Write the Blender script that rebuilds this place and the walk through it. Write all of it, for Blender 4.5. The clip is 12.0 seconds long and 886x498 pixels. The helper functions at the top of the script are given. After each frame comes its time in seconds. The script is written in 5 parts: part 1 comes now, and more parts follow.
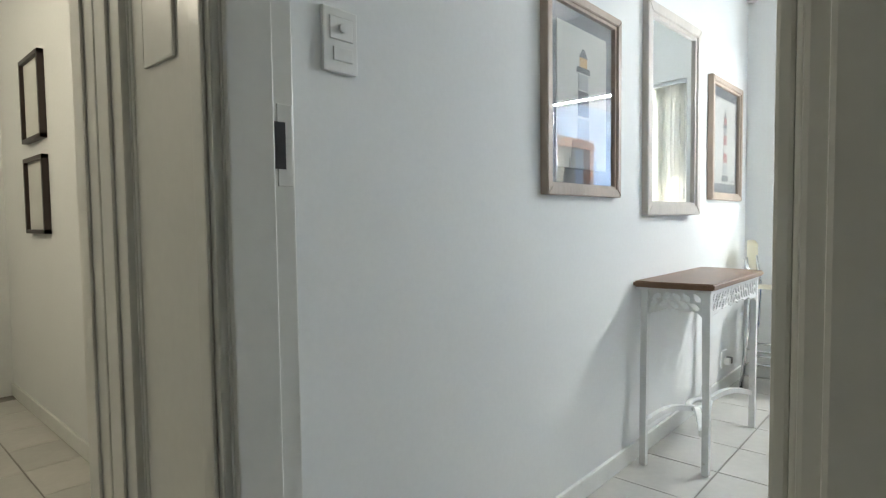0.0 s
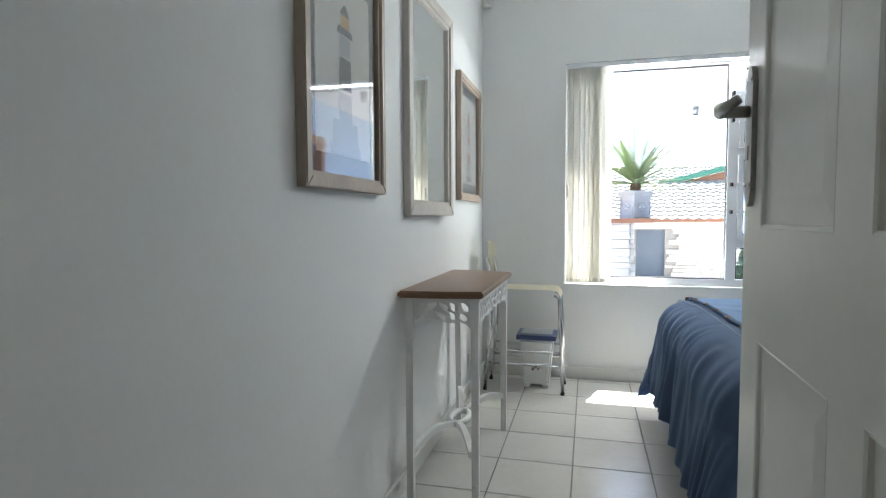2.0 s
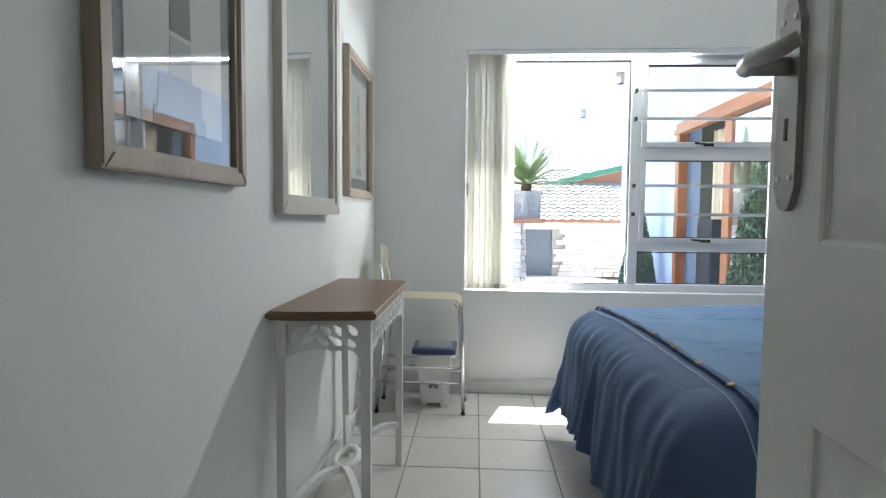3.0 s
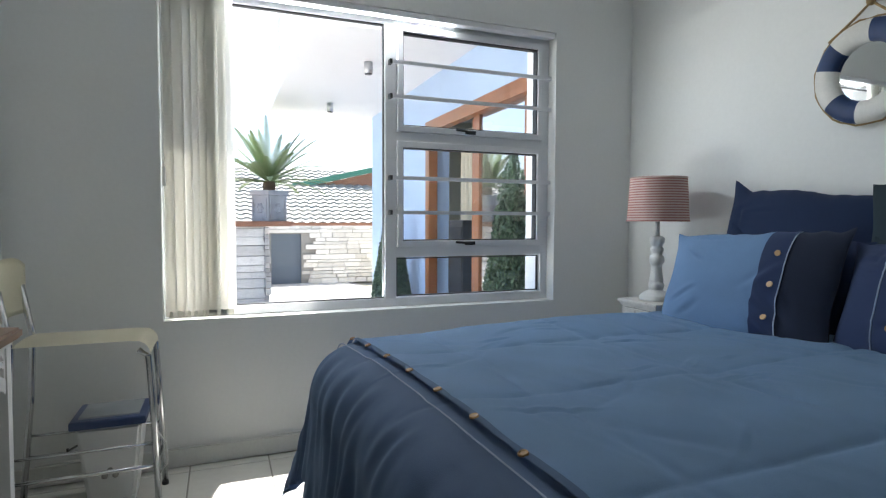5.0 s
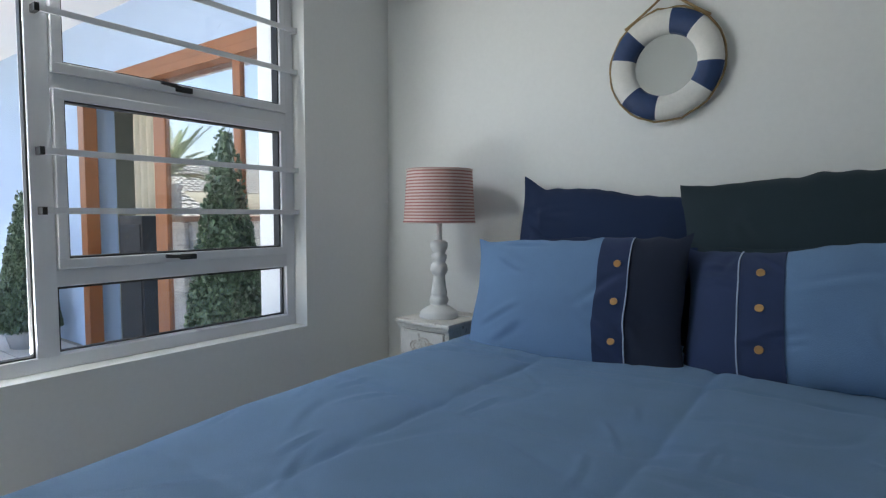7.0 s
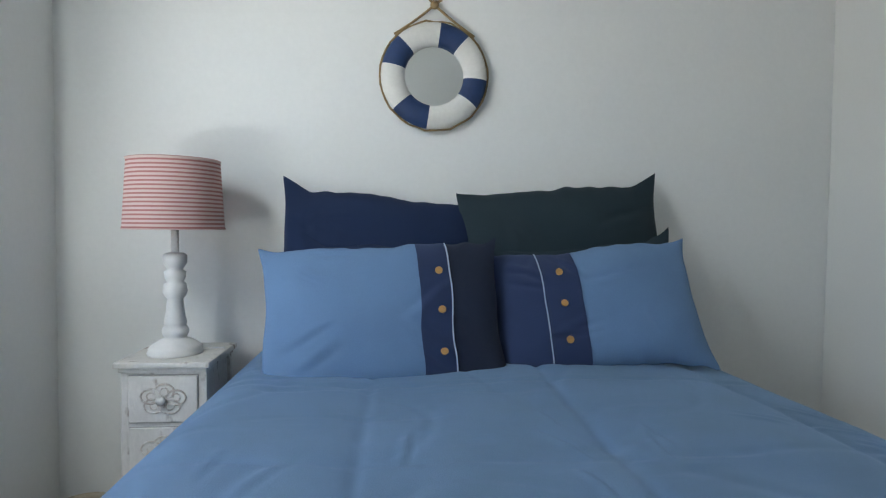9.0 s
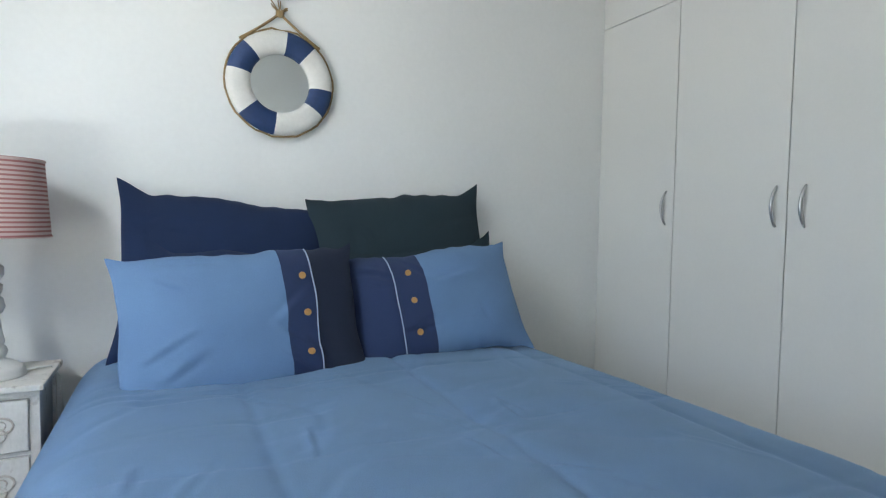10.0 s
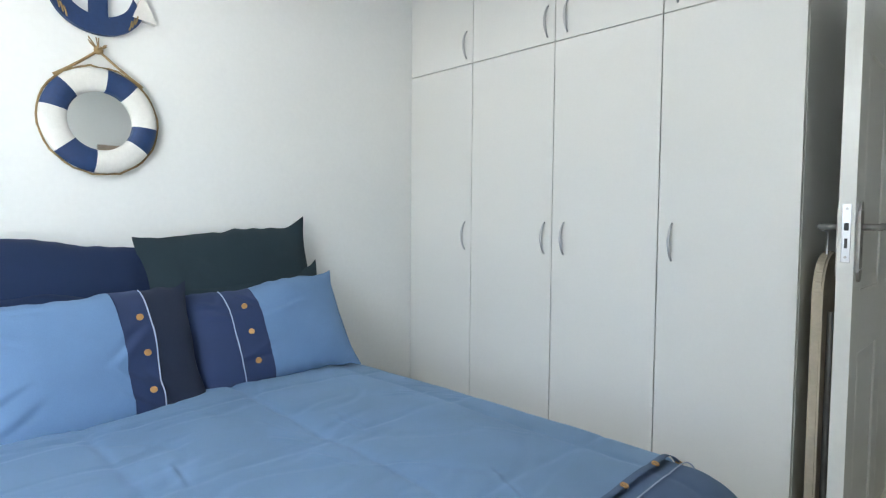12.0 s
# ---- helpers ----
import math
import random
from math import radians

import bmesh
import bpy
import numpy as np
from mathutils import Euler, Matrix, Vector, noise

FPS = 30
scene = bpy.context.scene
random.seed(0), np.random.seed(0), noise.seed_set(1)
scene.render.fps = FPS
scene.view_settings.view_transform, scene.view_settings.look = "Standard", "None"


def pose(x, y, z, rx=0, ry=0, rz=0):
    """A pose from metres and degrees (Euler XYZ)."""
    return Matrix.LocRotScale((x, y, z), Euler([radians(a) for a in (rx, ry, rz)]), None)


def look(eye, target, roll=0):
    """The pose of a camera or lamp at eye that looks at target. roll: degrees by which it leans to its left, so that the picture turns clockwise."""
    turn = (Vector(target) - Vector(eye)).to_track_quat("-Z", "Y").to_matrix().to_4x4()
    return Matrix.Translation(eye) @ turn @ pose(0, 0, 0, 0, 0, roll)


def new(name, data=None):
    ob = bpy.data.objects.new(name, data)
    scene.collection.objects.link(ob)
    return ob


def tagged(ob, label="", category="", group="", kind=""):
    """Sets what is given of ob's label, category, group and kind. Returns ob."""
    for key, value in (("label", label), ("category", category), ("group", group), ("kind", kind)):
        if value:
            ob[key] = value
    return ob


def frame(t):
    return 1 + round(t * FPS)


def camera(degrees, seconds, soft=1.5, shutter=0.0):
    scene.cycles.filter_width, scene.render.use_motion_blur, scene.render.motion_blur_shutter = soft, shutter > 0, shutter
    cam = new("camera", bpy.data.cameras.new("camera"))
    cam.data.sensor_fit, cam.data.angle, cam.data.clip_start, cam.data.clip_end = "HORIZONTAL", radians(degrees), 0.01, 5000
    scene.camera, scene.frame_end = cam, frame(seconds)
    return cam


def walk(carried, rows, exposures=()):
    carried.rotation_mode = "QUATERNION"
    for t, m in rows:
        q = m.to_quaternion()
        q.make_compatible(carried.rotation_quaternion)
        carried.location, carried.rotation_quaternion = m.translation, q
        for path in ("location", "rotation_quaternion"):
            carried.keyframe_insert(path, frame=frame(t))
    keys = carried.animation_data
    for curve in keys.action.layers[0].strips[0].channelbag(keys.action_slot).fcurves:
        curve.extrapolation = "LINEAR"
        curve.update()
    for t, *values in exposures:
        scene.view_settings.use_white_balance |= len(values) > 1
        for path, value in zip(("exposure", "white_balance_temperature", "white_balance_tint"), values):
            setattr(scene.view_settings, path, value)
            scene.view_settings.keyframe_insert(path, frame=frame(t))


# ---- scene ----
cam = camera(76.6, 12.0, soft=1.2)
PATH = [
    (0, (-0.25, 0.038, 1.04), (1.231, 1.378, 0.939), -0.7),
    (0.5, (-0.214, 0.125, 1.026), (1.457, 1.22, 0.922), -0.5),
    (1, (-0.186, 0.189, 1.038), (1.601, 1.079, 0.923), 0.1),
    (1.5, (-0.041, 0.279, 1.044), (1.837, 0.959, 0.934), -0.4),
    (2, (0.102, 0.353, 1.046), (2.035, 0.853, 0.933), -0.2),
    (2.5, (0.291, 0.417, 1.045), (2.268, 0.696, 0.932), 0.0),
    (2.7, (0.371, 0.435, 1.05), (2.357, 0.644, 0.933), 0.3),
    (4.3, (1.031, 0.421, 1.058), (2.983, -0.001, 0.942), -0.0),
    (4.5, (1.101, 0.386, 1.058), (3.023, -0.154, 0.939), 0.2),
    (5, (1.249, 0.271, 1.032), (3.106, -0.464, 0.932), 0.2),
    (5.5, (1.461, 0.274, 1.076), (3.199, -0.708, 0.955), 0.3),
    (6, (1.657, 0.255, 1.076), (3.262, -0.932, 0.951), 0.2),
    (6.5, (1.827, 0.184, 1.102), (3.254, -1.211, 0.963), 0.7),
    (7, (2.028, 0.113, 1.068), (3.21, -1.495, 0.942), 0.2),
    (9, (2.674, 0.085, 1.046), (2.514, -1.907, 0.97), 0.6),
    (9.5, (2.819, 0.116, 1.073), (2.183, -1.778, 0.973), 0.7),
    (10, (2.9, 0.193, 1.098), (2.031, -1.605, 0.992), 0.9),
    (10.5, (3.041, 0.236, 1.143), (1.978, -1.456, 1.041), 0.7),
    (11, (3.046, 0.318, 1.163), (1.887, -1.31, 1.067), 0.8),
    (11.5, (3.089, 0.354, 1.209), (1.773, -1.148, 1.11), 0.5),
    (12, (3.105, 0.381, 1.224), (1.689, -1.029, 1.126), 0.5),
]
EXPOSURES = [(t, e, 6200, 10) for t, e in ((0, 3.4), (0.5, 3.0), (1.0, 2.95), (1.5, 2.75), (2.5, 2.5), (4.5, 2.08), (5.0, 1.7), (5.5, 1.5), (6.5, 1.46), (7.0, 1.52), (9.0, 1.95), (10.0, 2.28), (12, 2.78))]
walk(cam, [(t, look(eye, target, roll)) for t, eye, target, roll in PATH], EXPOSURES)

# ---- world and sun ----
SUN_EL, SUN_AZ = 68.0, (0.96, -0.27)
world = bpy.data.worlds.new("sky")
scene.world = world
world.use_nodes = True
wn = world.node_tree.nodes
sky = wn.new("ShaderNodeTexSky")
sky.sky_type = "NISHITA"
sky.sun_disc = False
sky.sun_elevation = radians(SUN_EL)
sky.sun_rotation = math.atan2(SUN_AZ[0], SUN_AZ[1])
sky.dust_density = 2.0
wn["Background"].inputs["Strength"].default_value = 0.15
world.node_tree.links.new(sky.outputs[0], wn["Background"].inputs["Color"])
sun_data = bpy.data.lights.new("sun", "SUN")
sun_data.energy, sun_data.angle, sun_data.color = 5.0, radians(0.5), (1.0, 0.95, 0.88)
sun_obj = new("sun", sun_data)
sun_up = math.tan(radians(SUN_EL)) * math.hypot(*SUN_AZ)
sun_obj.matrix_world = look((SUN_AZ[0] * 10, SUN_AZ[1] * 10, sun_up * 10), (0, 0, 0))
hall_data = bpy.data.lights.new("hall_lamp_light", "POINT")
hall_data.energy, hall_data.color, hall_data.shadow_soft_size = 1.9, (1.0, 0.88, 0.66), 0.08
new("hall_lamp_light", hall_data).location = (-0.8, 2.8, 2.25)


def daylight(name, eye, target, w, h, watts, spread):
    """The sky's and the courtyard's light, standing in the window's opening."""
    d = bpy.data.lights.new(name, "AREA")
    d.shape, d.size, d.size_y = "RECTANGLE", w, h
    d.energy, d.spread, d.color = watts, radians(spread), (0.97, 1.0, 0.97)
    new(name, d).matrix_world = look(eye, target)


daylight("window_daylight_low", (3.965, -0.13, 0.632), (3.4, -0.13, 1.5), 0.62, 0.03, 5.5, 180)
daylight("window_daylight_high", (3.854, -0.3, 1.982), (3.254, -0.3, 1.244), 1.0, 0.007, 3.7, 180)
daylight("window_daylight_mid", (3.975, -0.56, 1.30), (3.07, -0.98, 1.08), 0.1, 1.2, 0.2, 120)
daylight("window_daylight_side", (3.975, 0.15, 1.30), (3.275, -0.55, 1.08), 0.1, 1.2, 0.15, 78)


# ---- materials ----
def mat(name, color, rough=0.5, metal=0.0, var=0.08, scale=6.0, fine=90.0, bump=0.1, dirt=None, dirt_at=0.62, spec=0.5,
        stretch=(1, 1, 1), sheen=0.0, piece=0.0):
    """A surface with broad and fine variation, optional worn patches and fine relief."""
    m = bpy.data.materials.new(name)
    m.use_nodes = True
    nt, N = m.node_tree, m.node_tree.nodes
    L = nt.links.new
    b = N["Principled BSDF"]
    co = N.new("ShaderNodeTexCoord")
    mp = N.new("ShaderNodeMapping")
    mp.inputs["Scale"].default_value = stretch
    L(co.outputs["Object"], mp.inputs["Vector"])
    n1 = N.new("ShaderNodeTexNoise")
    n1.inputs["Scale"].default_value, n1.inputs["Detail"].default_value = scale, 5
    n2 = N.new("ShaderNodeTexNoise")
    n2.inputs["Scale"].default_value, n2.inputs["Detail"].default_value = fine, 3
    L(mp.outputs[0], n1.inputs["Vector"])
    L(mp.outputs[0], n2.inputs["Vector"])
    mix = N.new("ShaderNodeMath")
    mix.operation = "MULTIPLY_ADD"
    mix.inputs[1].default_value = 0.6
    L(n1.outputs["Fac"], mix.inputs[0])
    sc = N.new("ShaderNodeMath")
    sc.operation = "MULTIPLY"
    sc.inputs[1].default_value = 0.4
    L(n2.outputs["Fac"], sc.inputs[0])
    L(sc.outputs[0], mix.inputs[2])
    ramp = N.new("ShaderNodeValToRGB")
    ramp.color_ramp.elements[0].position, ramp.color_ramp.elements[1].position = 0.3, 0.7
    ramp.color_ramp.elements[0].color = (*[max(0, c * (1 - var)) for c in color], 1)
    ramp.color_ramp.elements[1].color = (*[min(1, c * (1 + var)) for c in color], 1)
    L(mix.outputs[0], ramp.inputs[0])
    out = ramp.outputs[0]
    if dirt:
        n3 = N.new("ShaderNodeTexNoise")
        n3.inputs["Scale"].default_value, n3.inputs["Detail"].default_value = scale * 1.7, 8
        L(mp.outputs[0], n3.inputs["Vector"])
        r3 = N.new("ShaderNodeValToRGB")
        r3.color_ramp.elements[0].position, r3.color_ramp.elements[1].position = dirt_at, dirt_at + 0.08
        L(n3.outputs["Fac"], r3.inputs[0])
        mx = N.new("ShaderNodeMix")
        mx.data_type = "RGBA"
        L(r3.outputs[0], mx.inputs[0])
        L(out, mx.inputs[6])
        mx.inputs[7].default_value = (*dirt, 1)
        out = mx.outputs[2]
    if piece:
        oi = N.new("ShaderNodeObjectInfo")
        hs = N.new("ShaderNodeHueSaturation")
        mr = N.new("ShaderNodeMapRange")
        mr.inputs["To Min"].default_value, mr.inputs["To Max"].default_value = 1 - piece, 1 + piece
        L(oi.outputs["Random"], mr.inputs["Value"])
        L(mr.outputs[0], hs.inputs["Value"])
        L(out, hs.inputs["Color"])
        out = hs.outputs[0]
    L(out, b.inputs["Base Color"])
    b.inputs["Roughness"].default_value, b.inputs["Metallic"].default_value = rough, metal
    b.inputs["Specular IOR Level"].default_value = spec
    if sheen:
        b.inputs["Sheen Weight"].default_value = sheen
        b.inputs["Sheen Tint"].default_value = (0.55, 0.78, 1.0, 1)
    if bump:
        bp = N.new("ShaderNodeBump")
        bp.inputs["Strength"].default_value, bp.inputs["Distance"].default_value = bump, 0.004
        L(mix.outputs[0], bp.inputs["Height"])
        L(bp.outputs[0], b.inputs["Normal"])
    return m


def glass(name, tint=(1, 1, 1), gloss=0.035, power=4.5):
    """Thin clear pane: straight-through light with a little reflection."""
    m = bpy.data.materials.new(name)
    m.use_nodes = True
    nt, N = m.node_tree, m.node_tree.nodes
    N.remove(N["Principled BSDF"])
    t = N.new("ShaderNodeBsdfTransparent")
    t.inputs[0].default_value = (*tint, 1)
    g = N.new("ShaderNodeBsdfGlossy")
    g.inputs["Roughness"].default_value = 0.02
    lw = N.new("ShaderNodeLayerWeight")
    lw.inputs["Blend"].default_value = 0.5
    pw = N.new("ShaderNodeMath")
    pw.operation = "POWER"
    pw.inputs[1].default_value = power
    nt.links.new(lw.outputs["Facing"], pw.inputs[0])
    ma = N.new("ShaderNodeMath")
    ma.operation = "MULTIPLY_ADD"
    ma.inputs[1].default_value, ma.inputs[2].default_value = 0.85, gloss
    nt.links.new(pw.outputs[0], ma.inputs[0])
    mx = N.new("ShaderNodeMixShader")
    nt.links.new(ma.outputs[0], mx.inputs[0])
    nt.links.new(t.outputs[0], mx.inputs[1])
    nt.links.new(g.outputs[0], mx.inputs[2])
    nt.links.new(mx.outputs[0], N["Material Output"].inputs["Surface"])
    return m


WALL = mat("wall_paint", (0.78, 0.79, 0.775), 0.75, var=0.03, scale=1.5, fine=60, bump=0.12)
CEIL = mat("ceiling_paint", (0.8, 0.8, 0.79), 0.85, var=0.02, bump=0.05)
GLOSSW = mat("gloss_white_paint", (0.72, 0.72, 0.68), 0.28, var=0.04, scale=4, fine=40, bump=0.12)
TRIM = mat("skirting_paint", (0.72, 0.72, 0.68), 0.45, var=0.06, bump=0.1, dirt=(0.45, 0.42, 0.36), dirt_at=0.68)
TILE = mat("floor_tile", (0.54, 0.525, 0.485), 0.22, var=0.06, scale=5, fine=30, bump=0.05, piece=0.05)
GROUT = mat("grout", (0.2, 0.19, 0.17), 0.9, var=0.2, scale=8)
LAMINATE = mat("wardrobe_laminate", (0.75, 0.75, 0.72), 0.42, var=0.02, scale=2, bump=0.04)
# grey that paints in the shade of gaps behind wardrobe doors and drawers
SHADOWGAP = mat("gap_shade_grey", (0.35, 0.34, 0.31), 0.7)
CHROME = mat("satin_metal", (0.55, 0.56, 0.57), 0.28, 1.0, var=0.05, bump=0.0)
BRIGHTCHROME = mat("chrome", (0.7, 0.71, 0.72), 0.12, 1.0, var=0.05, bump=0.0)
PEWTER = mat("pewter_handle", (0.32, 0.31, 0.29), 0.4, 0.9, var=0.15, scale=20, bump=0.1)
ALU = mat("white_aluminium", (0.74, 0.75, 0.77), 0.35, var=0.02, bump=0.0)
GASKET = mat("black_rubber", (0.02, 0.02, 0.02), 0.6, bump=0.0)
WINGLASS = glass("window_glass")
PICGLASS = glass("picture_glass", gloss=0.1, power=4.2)
DOORGLASS = glass("door_glass", gloss=0.42)
MIRROR = mat("mirror_silver", (0.88, 0.9, 0.89), 0.02, 1.0, var=0.0, bump=0.0)
LIMEWOOD = mat("limed_wood", (0.42, 0.34, 0.27), 0.5, var=0.18, scale=5, fine=60, bump=0.25, stretch=(1, 1, 0.15))
WASHWOOD = mat("whitewashed_wood", (0.56, 0.52, 0.47), 0.55, var=0.12, scale=6, fine=60, bump=0.25, stretch=(1, 1, 0.2))
MOUNT_D = mat("dark_mount", (0.1, 0.11, 0.13), 0.8, bump=0.02)
PAPER = mat("print_paper", (0.62, 0.62, 0.58), 0.8, var=0.04, bump=0.02)
INK = mat("grey_print", (0.1, 0.11, 0.12), 0.8, bump=0.0)
INKRED = mat("red_print", (0.38, 0.1, 0.09), 0.8, bump=0.0)
INKPALE = mat("pale_print", (0.4, 0.42, 0.43), 0.8, bump=0.0)
INKAMB = mat("amber_print", (0.6, 0.38, 0.14), 0.8, bump=0.0)
TABTOP = mat("varnished_wood", (0.17, 0.088, 0.045), 0.35, var=0.22, scale=4, fine=50, bump=0.12, stretch=(0.15, 1, 1))
WHITEWOOD = mat("white_painted_wood", (0.74, 0.74, 0.72), 0.5, var=0.05, scale=10, bump=0.2, dirt=(0.48, 0.44, 0.38), dirt_at=0.72)
DISTRESS = mat("distressed_paint", (0.62, 0.6, 0.56), 0.6, var=0.12, scale=14, fine=120, bump=0.4, dirt=(0.3, 0.26, 0.22), dirt_at=0.6,
               stretch=(1, 1, 0.5))
CARVED = mat("worn_carving", (0.5, 0.45, 0.39), 0.65, var=0.2, scale=30, fine=150, bump=0.3, dirt=(0.66, 0.64, 0.6), dirt_at=0.5)
# one chambray, light put into its colour: dimmed for pillows, brightened for the duvet
DENIM_P = mat("chambray_dimmed", (0.12, 0.212, 0.37), 0.85, var=0.1, scale=7, fine=420, bump=0.35, sheen=0.1)
DENIM_L = mat("chambray_brightened", (0.225, 0.37, 0.59), 0.62, var=0.12, scale=7, fine=420, bump=0.45, sheen=0.7)
DENIM_N = mat("navy_cotton", (0.018, 0.033, 0.092), 0.92, var=0.12, scale=7, fine=420, bump=0.35, sheen=0.05)
DENIM_K = mat("slate_navy_cotton", (0.011, 0.018, 0.042), 0.92, var=0.14, scale=7, fine=420, bump=0.35, sheen=0.03)
DENIM_M = mat("mid_blue_cotton", (0.11, 0.17, 0.305), 0.75, var=0.14, scale=7, fine=420, bump=0.4, sheen=0.35)
NAVY_P = mat("navy_pillowcase", (0.004, 0.0165, 0.06), 0.9, var=0.12, scale=6, fine=300, bump=0.3)
TEAL_P = mat("dark_teal_pillowcase", (0.009, 0.024, 0.034), 0.85, var=0.12, scale=6, fine=300, bump=0.3)
PIPING = mat("pale_piping", (0.36, 0.43, 0.56), 0.8, bump=0.1)
BUTTONW = mat("wooden_button", (0.42, 0.23, 0.08), 0.4, var=0.2, scale=60, bump=0.1)
BASEFAB = mat("bed_base_fabric", (0.3, 0.3, 0.3), 0.9)
IVORY = mat("ivory_vinyl", (0.72, 0.68, 0.54), 0.4, var=0.04, bump=0.05)
BINW = mat("white_plastic", (0.74, 0.74, 0.72), 0.35, var=0.02, bump=0.0)
BINB = mat("blue_plastic", (0.035, 0.06, 0.15), 0.35, var=0.04, bump=0.0)
BINTOP = mat("grey_plastic", (0.3, 0.32, 0.35), 0.4, var=0.05, bump=0.0)
BLACKP = mat("black_plastic", (0.015, 0.015, 0.016), 0.45, bump=0.0)
WHITEP = mat("switch_plastic", (0.75, 0.75, 0.72), 0.3, var=0.02, bump=0.0)
RINGW = mat("white_ring_paint", (0.7, 0.69, 0.65), 0.6, var=0.08, scale=12, bump=0.3, dirt=(0.5, 0.46, 0.4), dirt_at=0.68)
RINGB = mat("navy_ring_paint", (0.012, 0.038, 0.12), 0.55, var=0.2, scale=14, bump=0.3, dirt=(0.35, 0.38, 0.42), dirt_at=0.74)
ROPE = mat("jute_rope", (0.3, 0.21, 0.1), 0.95, var=0.3, scale=60, fine=300, bump=0.5)
BLINDF = mat("blind_fabric", (0.83, 0.825, 0.8), 0.85, var=0.05, scale=5, fine=300, bump=0.15)
BLUEWALL = mat("blue_facade", (0.47, 0.60, 0.80), 0.8, var=0.05, scale=2, bump=0.25)
SLABW = mat("white_soffit", (0.8, 0.8, 0.8), 0.8, var=0.03, bump=0.1)
DOORWOOD = mat("stained_door_wood", (0.3, 0.115, 0.04), 0.4, var=0.2, scale=4, fine=60, bump=0.15, stretch=(1, 1, 0.15))
STONE = mat("pale_ledgestone", (0.68, 0.66, 0.62), 0.85, var=0.18, scale=6, fine=50, bump=0.6, piece=0.22)
MORTAR = mat("stone_backing", (0.3, 0.29, 0.27), 0.95, var=0.15, bump=0.4)
PAVE = mat("courtyard_paving", (0.6, 0.58, 0.54), 0.8, var=0.12, scale=3, bump=0.3)
SOIL = mat("ground_soil", (0.3, 0.28, 0.22), 0.95, var=0.2, scale=0.6, bump=0.3)
ROOFT = mat("pale_roof_tile", (0.3, 0.3, 0.27), 0.8, var=0.15, scale=3, fine=25, bump=0.3)
GREENP = mat("green_fascia", (0.05, 0.2, 0.13), 0.5, var=0.08, bump=0.1)
BRICKB = mat("brown_fascia", (0.3, 0.14, 0.08), 0.6, var=0.12, bump=0.1)
HOUSEW = mat("house_plaster", (0.4, 0.27, 0.2), 0.8, var=0.08, bump=0.2)
GATEGREY = mat("grey_gate", (0.1, 0.13, 0.17), 0.6, var=0.08, bump=0.1)
CONC = mat("cast_planter", (0.42, 0.43, 0.45), 0.85, var=0.18, scale=9, bump=0.4, dirt=(0.25, 0.25, 0.25), dirt_at=0.62)
LEAF = mat("palm_leaf", (0.13, 0.2, 0.07), 0.5, var=0.3, scale=10, bump=0.05)
TRUNK = mat("palm_trunk", (0.12, 0.075, 0.04), 0.95, var=0.3, scale=30, bump=0.6)
BOXLEAF = mat("box_leaf", (0.095, 0.145, 0.08), 0.3, var=0.8, scale=40, fine=200, bump=0.0)
CARD = mat("ironing_cover", (0.48, 0.42, 0.32), 0.9, var=0.15, scale=9, bump=0.3)
CURTAIN = mat("beige_curtain", (0.62, 0.57, 0.44), 0.9, var=0.08, bump=0.1)
DARKFRAME = mat("dark_frame", (0.03, 0.018, 0.014), 0.4, bump=0.05)
CABLE = mat("white_cable", (0.7, 0.7, 0.68), 0.5, bump=0.0)


def shade_mat():
    """Cream lamp shade cloth with thin red ticking bands."""
    m = mat("striped_shade_cloth", (0.7, 0.6, 0.55), 0.9, var=0.03, fine=300, bump=0.2)
    nt, N = m.node_tree, m.node_tree.nodes
    b = N["Principled BSDF"]
    co = N.new("ShaderNodeTexCoord")
    sp = N.new("ShaderNodeSeparateXYZ")
    nt.links.new(co.outputs["Object"], sp.inputs[0])
    mu = N.new("ShaderNodeMath")
    mu.operation = "MULTIPLY"
    mu.inputs[1].default_value = 1 / 0.0118
    nt.links.new(sp.outputs["Z"], mu.inputs[0])
    fr = N.new("ShaderNodeMath")
    fr.operation = "FRACT"
    nt.links.new(mu.outputs[0], fr.inputs[0])
    rp = N.new("ShaderNodeValToRGB")
    rp.color_ramp.interpolation = "CONSTANT"
    rp.color_ramp.elements[0].color = (0.72, 0.62, 0.57, 1)
    rp.color_ramp.elements[1].position = 0.56
    rp.color_ramp.elements[1].color = (0.4, 0.13, 0.13, 1)
    nt.links.new(fr.outputs[0], rp.inputs[0])
    nt.links.new(rp.outputs[0], b.inputs["Base Color"])
    return m


SHADE = shade_mat()


def translucent(m, amount, tint):
    """Lets part of the light through a thin cloth."""
    nt, N = m.node_tree, m.node_tree.nodes
    tr = N.new("ShaderNodeBsdfTranslucent")
    tr.inputs[0].default_value = (*tint, 1)
    mx = N.new("ShaderNodeMixShader")
    mx.inputs[0].default_value = amount
    nt.links.new(N["Principled BSDF"].outputs[0], mx.inputs[1])
    nt.links.new(tr.outputs[0], mx.inputs[2])
    nt.links.new(mx.outputs[0], N["Material Output"].inputs["Surface"])


translucent(BLINDF, 0.68, (0.86, 0.85, 0.8))
translucent(SHADE, 0.25, (0.7, 0.5, 0.45))


